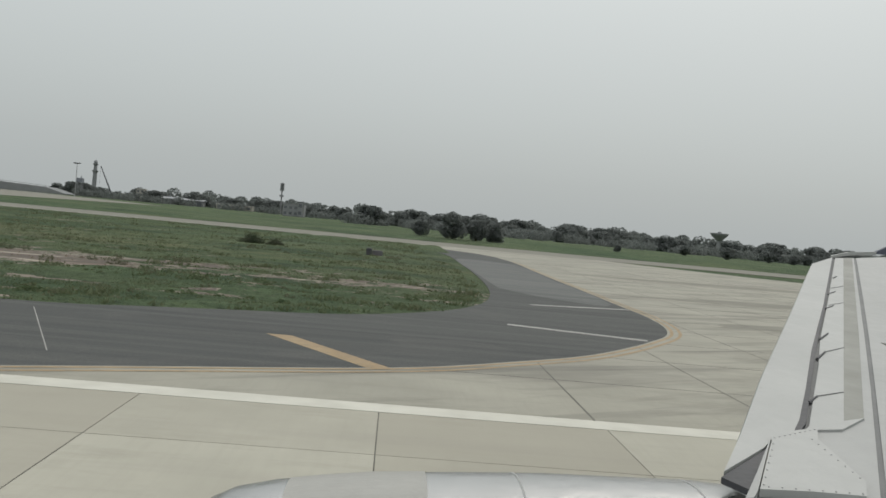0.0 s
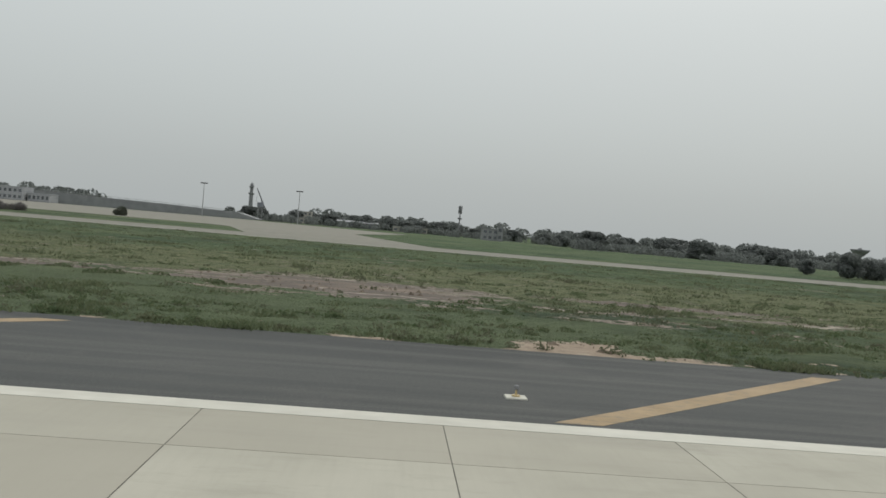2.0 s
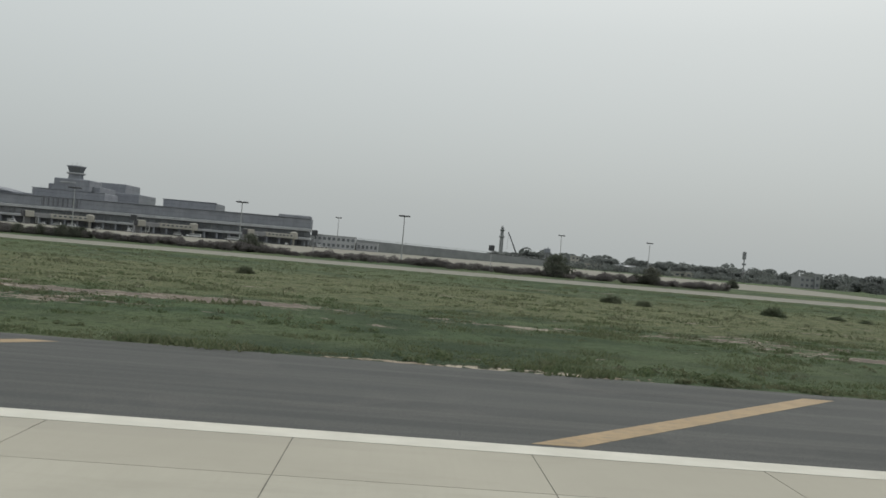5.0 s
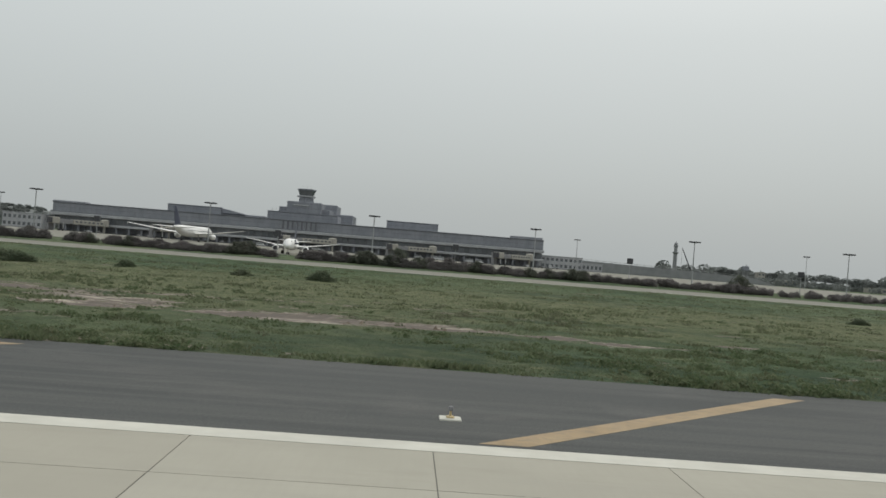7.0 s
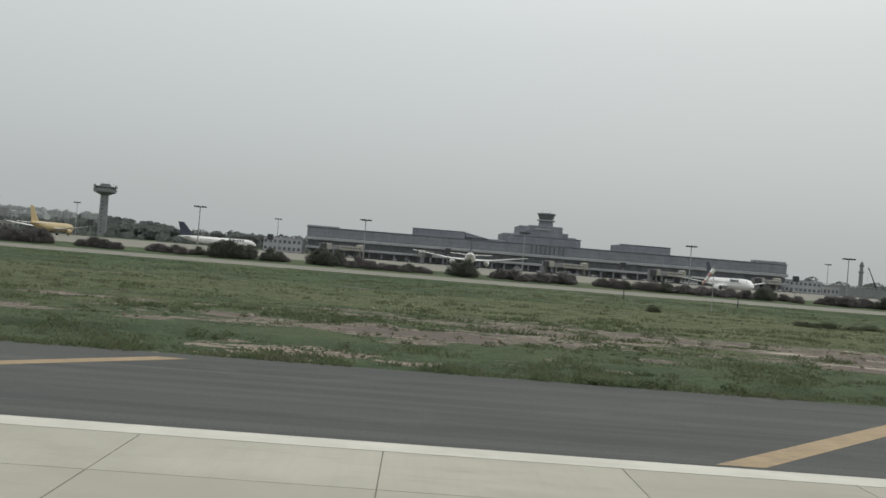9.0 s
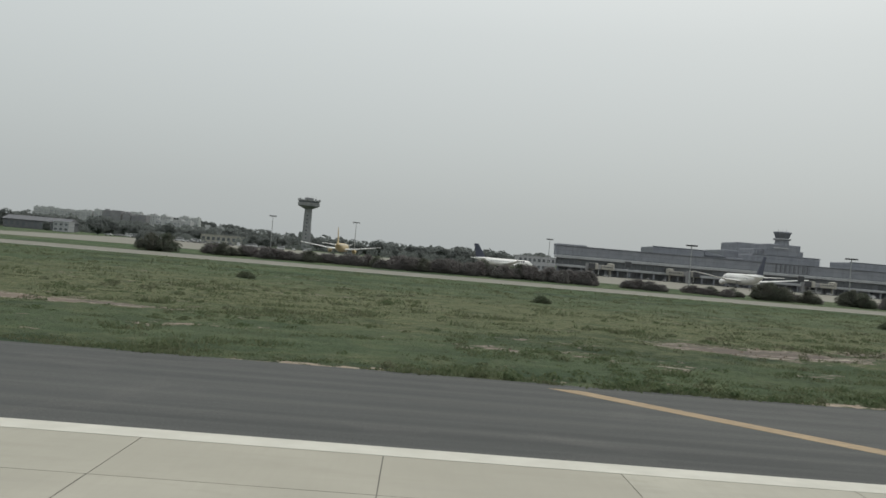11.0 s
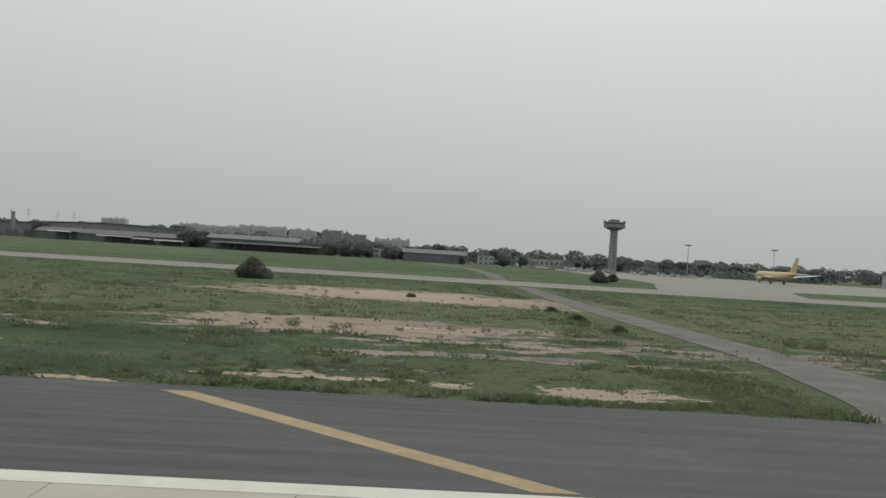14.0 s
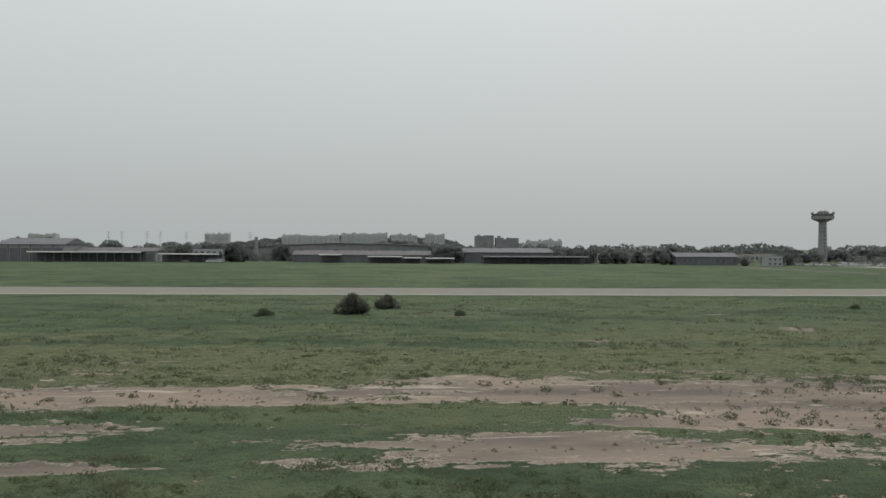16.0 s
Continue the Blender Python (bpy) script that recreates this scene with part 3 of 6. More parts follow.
def make_ground():
    gx, gy = np.meshgrid(XS, YS, indexing="ij")
    near = (gy > 33.9) & (gy < 170)
    sand = sandiness(gx, gy)
    bump = 0.16 * smooth_noise(gx * 0.5, gy * 0.6, 7) + 0.10 * smooth_noise(gx * 0.9, gy * 1.4, 8)
    z = np.where(near, bump * np.clip((gy - 33.9) / 2.5, 0, 1) * (1 - 0.75 * sand) - 0.03, -0.05)
    tip = np.interp(gy, [33, 34.2, 35.3, 37.0, 38.7, 40.2, 43.2, 48.2, 58, 76, 118, 135], [-17, -16, -10.6, -7.8, -3.4, -0.2, 2.4, 5.0, 7.3, 8.0, 8.6, 8.6])
    z = np.where((gy < 135) & near, -0.03 + (z + 0.03) * np.clip((tip - 0.6 - gx) / 3.0, 0, 1), z)
    exit_road = (gx > tip + 0.6) | ((gx > -1050) & (gx < -1026) & (gy < 165))
    z = np.where(exit_road, np.minimum(z, -0.05), z)
    n, m = gx.shape
    idx = np.arange(n * m).reshape(n, m)
    faces = np.stack([idx[:-1, :-1], idx[1:, :-1], idx[1:, 1:], idx[:-1, 1:]], -1).reshape(-1, 4)
    me = bpy.data.meshes.new("ground")
    ty = across(gy)
    narrow = np.where(gy > 1, ty / np.maximum(gy, 1), 0.95)
    co_ = np.stack([np.where((gx > 0) & (gy < 300), gx * narrow, gx), ty, z - drop(ty)], -1).reshape(-1, 3) * K
    me.vertices.add(n * m)
    me.vertices.foreach_set("co", co_.ravel())
    me.loops.add(len(faces) * 4)
    me.loops.foreach_set("vertex_index", faces.ravel())
    me.polygons.add(len(faces))
    me.polygons.foreach_set("loop_start", np.arange(len(faces)) * 4)
    pale = -0.04 - 0.2 * np.clip((gx + 110) / 40, 0, 1) + np.clip((-1030 - gx) / 35, 0, 1) * 0.38 + 0.5 * smooth_noise(gx * 0.015, gy * 0.05, 14)
    pale = pale + 0.5 * np.clip((39.5 - gy) / 2, 0, 1) + 0.75 * np.exp(-(((gx + 1061) / 34) ** 2 + ((gy - 108) / 20) ** 2))
    for name, v in (("sand", sand), ("dry", dryness(gx, gy)), ("pale", pale)):
        me.attributes.new(name, "FLOAT", "POINT").data.foreach_set("value", v.ravel().astype(np.float32))
    me.update(calc_edges=True)
    me.materials.append(M_GROUND)
    return tagged(new("ground", me), kind="structure")


ground = make_ground()

# ---- pavements ----
EDGE = 20.62  # outer edge of the runway concrete
runway_bed = tagged(lay("runway", a_box(-1600, 420, -24.3, EDGE - 0.03, -0.30, -0.010), M_SEAL), kind="structure")
shoulder = tagged(lay("runway_shoulder", a_prism([(-1600, EDGE), (-13, EDGE), (-13, 35.2), *curve([(-16, 34.6), (-60, 33.8), (-300, 33.7), (-700, 33.6), (-1300, 33.6), (-1600, 33.6)], 8)[1:]], -0.3, 0.0), M_ASPHALT), kind="structure")
FILLET = curve([(-13, EDGE), (-7.6, 23.0), (0.1, 26.3), (4.6, 29.4), (8.7, 33), (12.9, 38.6), (15.5, 43.4), (16.8, 50), (17.1, 60), (17.4, 90), (17.8, 128), (12.5, 148), (-4, 163), (-26, 172)], 6)
GRASS_TIP = curve([(-13, 35.2), (-7.5, 37.3), (-2, 39.5), (2, 43.5), (5, 48.5), (7.0, 56), (8.2, 70), (8.6, 96), (7.5, 132), (-2, 152), (-26, 164)], 6)
fillet = tagged(lay("fillet_shoulder", a_prism([*FILLET, *GRASS_TIP[::-1]], -0.3, 0.003), M_ASPHALT), kind="structure")
exit_way = tagged(lay("exit_taxiway", a_prism([(420, EDGE), (420, 134), (110, 135), (86, 140), (68, 150), (54, 162), (46, 172), *FILLET[::-1]], -0.3, 0.004), M_EXIT), kind="structure")
taxiway = tagged(lay("parallel_taxiway", a_box(-1900, 420, 172.0, 203.0, -0.3, 0.006), M_TAXI), kind="structure")
taxi_near = tagged(lay("taxiway_edge_line", a_box(-1900, -26, 173.2, 174.3, 0.006, 0.016), M_TAXI_LINE), kind="structure")
APRON = [(-992, 203), (-948, 203), (-942, 222), (-926, 246), (-900, 264), (-850, 270), (-300, 270), (-245, 262), (-201, 257), (-192, 252), (-182, 225), (-172, 203), (-118, 203), (-136, 225), (-146, 300), (-124, 437), (-180, 490), (-240, 545), (-970, 545), (-974, 471), (-976, 300), (-982, 235)]
apron = tagged(lay("apron", a_prism(APRON, -0.3, 0.010), M_APRON), kind="structure")
ROAD = curve([(-1046, 33.4), (-1042.2, 36), (-1040.4, 46), (-1039.4, 55), (-1039.3, 80), (-1039.0, 120), (-1038.4, 172)], 5), curve([(-1034.4, 172), (-1034.6, 120), (-1034.6, 80), (-1034.5, 60), (-1034.4, 45), (-1033.6, 38), (-1031.5, 33.5)], 5)
service_road = tagged(lay("service_road", a_prism([*ROAD[1][::-1], *ROAD[0][::-1]], -0.3, 0.004), M_ROAD), kind="structure")
service_road_far = tagged(lay("service_road_far", a_prism([(-1034.5, 203), (-1033, 345), (-1045, 450), (-1060, 450), (-1039, 345), (-1039, 203)], -0.3, 0.0), M_ROAD), kind="structure")

# the side stripe of the runway, and the pair of yellow lines round the fillet
edge_line = tagged(lay("runway_edge_line", a_prism([(-1600, EDGE - 0.92), (-32, EDGE - 0.92), (-14, EDGE - 0.55), (-6, EDGE - 0.46), (420, EDGE - 0.46), (420, EDGE + 0.43), (-6, EDGE + 0.43), (-14, EDGE + 0.34), (-32, EDGE - 0.03), (-1600, EDGE - 0.03)], 0.004, 0.010), M_WHITE_LINE), kind="structure")
def ribbon(pts, off0, off1, z0, z1):
    lo, hi = [], []
    for i, p in enumerate(pts):
        d = (Vector(pts[min(i + 1, len(pts) - 1)]) - Vector(pts[max(i - 1, 0)])).normalized()
        nrm = Vector((d.y, -d.x))
        lo.append(tuple(Vector(p) + nrm * off0))
        hi.append(tuple(Vector(p) + nrm * off1))
    bm = bmesh.new()
    q = [[bm.verts.new((*p, z)) for p in row] for row, z in ((lo, z1), (hi, z1))]
    for i in range(len(pts) - 1):
        bm.faces.new((q[0][i], q[1][i], q[1][i + 1], q[0][i + 1]))
    return bm


for k in (0.15, 0.60):
    tagged(lay("fillet_line", ribbon(FILLET[2:60], k, k + 0.18, 0, 0.012), M_YELLOW_LINE), kind="structure")


def stripe(x, lean, base=EDGE + 0.25, top=32.4, wide=1.25, mat=None):
    dx = lean * (top - base) * 1.09
    pts = [(x - wide / 2, base), (x + wide / 2, base), (x + wide / 2 + dx, top), (x - wide / 2 + dx, top)]
    return tagged(lay("shoulder_stripe", a_prism(pts, -0.01, 0.006), mat or M_YELLOW_LINE), kind="structure")


for i in range(21):
    stripe(-65.8 - 30 * i, 1)
for i in range(22):
    stripe(-668.2 - 30 * i, -1)
stripe(-18.7, 0.0, top=28.6)
stripe(-0.05, -0.66, 26.0, 31.4, 0.95)
stripe(-35.6, 1)
for a, b in (((6.2, 41.0), (13.0, 39.1)), ((9.5, 53.2), (16.9, 55.8))):
    d = (Vector(b) - Vector(a)).normalized()
    w = Vector((-d.y, d.x)) * 0.28
    tagged(lay("fillet_mark", a_prism([tuple(Vector(a) - w), tuple(Vector(b) - w), tuple(Vector(b) + w), tuple(Vector(a) + w)], -0.01, 0.010), M_FADED_LINE), kind="structure")
# thin whitish sealed cracks across the shoulder
for x, base, lean in ((-19.6, 24.6, -1.8), (-9.6, 24.6, -4.0), (-95.8, EDGE, -0.5), (-249, EDGE, 0.2)):
    tagged(lay("sealed_crack", ribbon([(x + lean * k, base + 0.05 + (33.3 - base) * k) for k in (0, 0.3, 0.65, 1)], -0.018, 0.018, 0, 0.005), M_FADED_LINE), kind="structure")
# lighter resurfaced patches in the asphalt
for outline in ([(8.9, 66), (12, 60), (16.6, 59), (16.9, 84), (17.0, 112), (9.4, 116), (8.9, 90)],):
    tagged(lay("asphalt_patch", a_prism(curve([*outline, outline[0]], 4)[:-1], -0.01, 0.0045), M_PATCH), kind="structure")

# sealed joints of the exit taxiway and the parallel taxiway
fx, fy = [p[0] for p in FILLET], [p[1] for p in FILLET]
for i in range(18):
    y = 26.6 + 5.9 * i
    x0 = float(np.interp(y, fy[:66], fx[:66])) + 1.0
    tagged(lay("paving_joint", a_box(x0, 130, y - 0.03, y + 0.03, 0.0, 0.008), M_SEAL), kind="structure")
for i in range(20):
    x = 5.8 + 5.9 * i
    y0 = max(EDGE, float(np.interp(x, fx[:40], fy[:40])) + 0.6) if x < 16.4 else EDGE
    y1 = 172.0 if x > 17 else min(54.0, y0 + 1.0 if x > 15 else 54.0)
    if x > 17:
        tagged(lay("paving_joint", a_box(x - 0.03, x + 0.03, y0, min(y1, 128), 0.0, 0.0085), M_SEAL), kind="structure")
    else:
        tagged(lay("paving_joint", a_box(x - 0.03, x + 0.03, EDGE, y0 - 1.2, 0.0, 0.0085), M_SEAL), kind="structure")
for k, (x, y, lx, ly) in enumerate(((34, 34, 14, 1.4), (46, 41, 18, 1.8), (30, 52, 11, 1.6), (58, 60, 20, 2.4), (38, 74, 16, 2.4), (70, 88, 24, 3.0), (44, 104, 18, 3.0))):
    ring = [(x + lx * (1 + 0.2 * math.sin(3 * a + k)) * math.cos(a), y + 0.25 * lx * math.cos(a) + ly * math.sin(a)) for a in (2 * math.pi * j / 24 for j in range(24))]
    tagged(lay("tyre_stain", a_prism(ring, 0.0, 0.0065 + 0.0002 * k), M_APRON), kind="structure")


# ---- terminal ----
def pane_mesh(w, h, mat, name="pane"):
    """One glazed pane in the plane y = 0, with a little depth; its mesh is shared by alike panes."""
    ob = link_mesh(name, a_box(-w / 2, w / 2, 0, 0.12, 0, h, bevel=0.05), mat)
    return ob


def build_terminal():
    y = 523.0
    t = thing("airport_terminal", -560, y + 25, 0, 0, "long grey stone-clad terminal with pale bands and stepped tower", "airport terminal")
    ox, oy = -560, y + 25

    def block(name, x0, x1, y0, y1, z0, z1, mat, label="", bevel=0.25):
        return part(name, a_box(x0 - ox, x1 - ox, y0 - oy, y1 - oy, z0, z1, bevel=bevel), mat, t, label)

    base = block("ground_floor", -715, -402, y + 4, y + 8, 0, 4.4, M_CLAD)
    block("upper_wall", -717.5, -400.5, y, y + 8, 11.8, 17.9, M_CLAD)
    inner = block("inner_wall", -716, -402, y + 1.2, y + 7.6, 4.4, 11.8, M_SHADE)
    block("core_block", -650, -470, y + 8.1, y + 60, 0, 17.2, M_CLAD)
    block("spandrel", -718, -400, y - 1.6, y + 2, 9.8, 11.8, M_BAND, "pale concrete spandrel band")
    block("spandrel", -718, -400, y - 2.4, y + 2, 4.2, 5.8, M_BAND, "pale concrete spandrel band")
    # raised parts: end pieces, set-back storeys, and the stepped middle with its deep rear
    for x0, x1, y0, y1, z0, z1 in ((-717.7, -697, -0.3, 8.2, 17.4, 19.2), (-422, -401.3, -0.3, 8.2, 17.4, 19.8), (-649.5, -614, 14, 44, 17, 22.9), (-613.8, -586, 16, 44, 17, 19.8), (-505, -469.4, 30, 58, 17, 23.8),
                                   (-583.2, -536.6, 10, 34, 17, 23.4), (-571.5, -548.6, 14, 36, 23.2, 31.4), (-577.5, -543.5, 20, 48, 23.2, 27.6), (-584, -530.4, 58, 97, 17, 26.5), (-571.6, -543, 66, 98, 26.3, 33.2)):
        block("roof_block", x0, x1, y + y0, y + y1, z0, z1, M_CLAD, bevel=0.4)
    for x0, x1, yy, z in ((-718, -400.2, -0.6, 17.9), (-649.9, -613.6, 13.7, 22.9), (-583.6, -536.2, 9.7, 23.4), (-505.4, -469, 29.7, 23.8)):
        block("parapet", x0, x1, y + yy, y + yy + 0.9, z, z + 0.4, M_CLAD, bevel=0.1)
    # the sloping end of one raised storey
    bm = bmesh.new()
    pr = [(-613.6 - ox, 19.7), (-598 - ox, 19.7), (-613.6 - ox, 22.8)]
    lo = [bm.verts.new((px, y + 14.2 - oy, pz)) for px, pz in pr]
    hi = [bm.verts.new((px, y + 43 - oy, pz)) for px, pz in pr]
    bm.faces.new(lo), bm.faces.new(hi[::-1])
    for i in range(3):
        bm.faces.new((lo[i], hi[i], hi[(i + 1) % 3], lo[(i + 1) % 3]))
    bmesh.ops.recalc_face_normals(bm, faces=bm.faces)
    part("roof_slope", bm, M_CLAD, t)
    # control room over the middle
    cx, cy = -559.6 - ox, y + 19 - oy
    part("neck", a_tube([(cx, cy, 31.0), (cx, cy, 34.6)], [5.2, 4.6], 8), M_CLAD, t)
    part("gallery", a_tube([(cx, cy, 34.4), (cx, cy, 34.9), (cx, cy, 35.7)], [5.0, 6.2, 6.2], 8), M_BAND, t, "pale railing gallery")
    part("control_cab", a_tube([(cx, cy, 35.7), (cx, cy, 39.4)], [4.6, 6.0], 8), M_GLASS, t, "dark outward-leaning glazed control cab")
    roof = part("cab_roof", a_tube([(cx, cy, 39.4), (cx, cy, 40.1), (cx, cy, 40.4)], [6.3, 6.3, 3.0], 8), M_CLAD, t)
    for dx in (-3, 0, 2.5):
        part("aerial", a_tube([(cx + dx, cy, 40.1), (cx + dx, cy, 42.3)], [0.12, 0.06], 5), M_STEEL, roof)
    for dx in (-18, -15.5, -13, -10.5):
        part("aerial", a_tube([(cx + dx - 4, cy, 23.2), (cx + dx - 4, cy, 26.4)], [0.12, 0.08], 5), M_STEEL, t)
    # tall slits and a lit panel in the middle block
    slit = pane_mesh(1.0, 5.0, M_SHADE, "tall_window")
    slit.parent, slit.matrix_basis = t, at(-570.7 - ox, y - 0.02 - oy, 12.4)
    for i in range(1, 8):
        share("tall_window", slit, t, -570.7 + 3.0 * i - ox, y - 0.02 - oy, 12.4)
    for i in range(9):
        part("pilaster", a_box(-572.6 + 3.0 * i - ox, -571.9 + 3.0 * i - ox, y - 0.5 - oy, y - oy, 12.0, 18.2, bevel=0.1), M_CLAD, t)
    block("name_panel", -567.5, -557, y + 13.5, y + 13.9, 28.4, 29.4, M_BAND, "pale blank name panel")
    # glazing between the bands
    row = pane_mesh(3.4, 3.6, M_GLASS)
    row.parent, row.matrix_basis = inner, at(-714.5 - ox, y + 0.9 - oy, 6.0)
    for i in range(1, 79):
        share("pane", row, inner, -714.5 + 4.0 * i - ox, y + 0.9 - oy, 6.0)
    low = pane_mesh(3.0, 3.0, M_GLASS)
    low.parent, low.matrix_basis = base, at(-712 - ox, y + 3.8 - oy, 0.8)
    for i in range(1, 39):
        share("pane", low, base, -712 + 8.0 * i - ox, y + 3.8 - oy, 0.8)
    post = part("column", a_box(-0.5, 0.5, -0.5, 0.5, 0, 4.3, bevel=0.08), M_CLAD, t)
    post.matrix_basis = at(-716 - ox, y - 1.2 - oy)
    for i in range(1, 40):
        share("column", post, t, -716 + 8.0 * i - ox, y - 1.2 - oy)
    return t


build_terminal()


def build_bridge(x, y, turn):
    t = thing("jet_bridge", x, y, 0, turn, "cream boarding bridge on grey legs beside the terminal", "jet bridge", "boarding bridges")
    part("rotunda", a_tube([(0, 20, 0), (0, 20, 4.2), (0, 20, 4.2), (0, 20, 8.2), (0, 20, 8.8)], [0.7, 0.7, 2.6, 2.6, 1.2], 14), M_CREAM, t)
    tunnel = part("tunnel", a_box(-1.7, 1.7, -4, 19, 4.4, 7.2, bevel=0.15), M_CREAM, t)
    part("inner_tunnel", a_box(-1.35, 1.35, -14, -3.5, 4.6, 7.0, bevel=0.15), M_GREY, t)
    cab = part("cab", a_box(-2.4, 2.4, -18.5, -13.5, 4.2, 8.0, bevel=0.35), M_CREAM, t)
    part("bellows", a_box(-2.0, 2.0, -19.6, -18.4, 4.4, 7.8, bevel=0.2), M_DARK, cab)
    for s in (-1, 1):
        leg = part("leg", a_box(s * 1.9 - 0.25, s * 1.9 + 0.25, -11.4, -10.8, 0.5, 5.0, bevel=0.05), M_STEEL, t)
        part("wheel", a_tube([(s * 1.9 - 0.25, -11.1, 0.55), (s * 1.9 + 0.25, -11.1, 0.55)], [0.55, 0.55], 12), M_TYRE, leg)
    for k in range(7):
        part("window", a_box(-1.78, 1.78, -2.4 + 3 * k, -0.8 + 3 * k, 5.6, 6.5), M_GLASS, tunnel)
    part("stair_tower", a_box(-4.6, -2.6, -17.5, -14.0, 0, 7.6, bevel=0.1), M_GREY, t)
    return t


bridge = build_bridge(-552, 500, -48)
for x, y, a in ((-487, 500, -44), (-640, 500, 6), (-423, 500, -40), (-692, 500, -30)):
    copy_thing(bridge, at(x, y, 0, a))


def block_house(name, x, y, w, d, h, wall, label, category, storeys=2, cols=6, roof=None, rise=0.0, group="", back=False):
    """A plain building: wall, parapet or pitched roof, and windows as panes on the side toward the runway."""
    t = thing(name, x, y + d / 2, 0, 0, label, category, group)
    body = part("wall", a_box(-w / 2, w / 2, -d / 2, d / 2, 0, h, bevel=0.08), wall, t)
    if rise:
        bm = bmesh.new()
        e = 0.8
        pts = [(-w / 2 - e, -d / 2 - e, h), (w / 2 + e, -d / 2 - e, h), (w / 2 + e, d / 2 + e, h), (-w / 2 - e, d / 2 + e, h), (-w / 2 - e, 0, h + rise), (w / 2 + e, 0, h + rise)]
        v = [bm.verts.new(p) for p in pts]
        for q in ((0, 1, 5, 4), (2, 3, 4, 5), (1, 2, 5), (3, 0, 4), (3, 2, 1, 0)):
            bm.faces.new([v[i] for i in q])
        part("roof", bm, roof or M_TIN, t)
    else:
        part("parapet", a_box(-w / 2 - 0.2, w / 2 + 0.2, -d / 2 - 0.2, d / 2 + 0.2, h, h + 0.6, bevel=0.1), roof or wall, t)
    if rise and w > 25 and not cols:
        n = round(w / 8)
        door = part("sliding_door", a_box(-0.36 * w / n, 0.36 * w / n, -0.12, 0.05, 0, h * 0.78, bevel=0.03), M_SHADE, body, "dark grey sliding door")
        rib = part("wall_post", a_box(-0.3, 0.3, -0.35, 0.05, 0, h, bevel=0.04), M_RUST, body)
        for k in range(n):
            px = -w / 2 + (k + 0.5) * w / n
            if k == 0:
                door.matrix_basis, rib.matrix_basis = at(px, -d / 2), at(px - w / n / 2 + 0.3, -d / 2)
            else:
                share("sliding_door", door, body, px, -d / 2)
                share("wall_post", rib, body, px - w / n / 2, -d / 2)
        for k in range(n // 3):
            part("roof_vent", a_box(-w / 2 + 3 * k * w / n + 3, -w / 2 + 3 * k * w / n + 5.2, -0.7, 0.7, h + rise - 0.3, h + rise + 0.8, bevel=0.1), roof or M_TIN, t)
    if cols:
        pw, ph = w / cols * 0.55, h / storeys * 0.45
        first = None
        for s in range(storeys):
            for c in range(cols):
                px, pz = -w / 2 + (c + 0.5) * w / cols, (s + 0.32) * h / storeys
                if first is None:
                    first = pane_mesh(pw, ph, M_GLASS, "window")
                    first.parent, first.matrix_basis = body, at(px, -d / 2 - 0.06, pz)
                else:
                    share("window", first, body, px, -d / 2 - 0.06, pz)
    return t


block_house("pier_building", -731, 512, 24, 20, 8.8, M_BAND, "low pale two-storey pier building beside the terminal", "building", 2, 8)
block_house("apron_office", -386, 532, 28, 16, 8.2, M_BAND, "pale two-storey office at the end of the terminal", "building", 2, 9)
block_house("apron_office", -364, 537, 14, 14, 5.0, M_BAND, "low pale office block beside the apron", "building", 1, 5)

# the long low embankment of the approach road
t = thing("approach_ramp", -300, 566, 0, 0, "long low grey retaining wall of a raised approach road", "road ramp")
bm = bmesh.new()
prof = [(-110, 8.4), (-40, 6.8), (20, 5.6), (60, 4.2), (74, 0.6)]
lo = [bm.verts.new((x, -4, 0)) for x, z in prof]
hi = [bm.verts.new((x, -4, z)) for x, z in prof]
lo2 = [bm.verts.new((x, 14, 0)) for x, z in prof]
hi2 = [bm.verts.new((x, 14, z)) for x, z in prof]
for i in range(4):
    for a, b in ((lo, hi), (hi, hi2), (hi2, lo2)):
        bm.faces.new((a[i], a[i + 1], b[i + 1], b[i]))
part("retaining_wall", bm, M_CONCRETE, t)
for i in range(30):
    x = -108 + 5.8 * i
    z = float(np.interp(x, [p[0] for p in prof], [p[1] for p in prof]))
    part("rail_post", a_box(x - 0.12, x + 0.12, -4.1, -3.8, z - 0.1, z + 1.0), M_STEEL, t)
part("rail", a_tube([(x, -3.95, z + 0.95) for x, z in prof], [0.12] * 5, 5), M_STEEL, t)


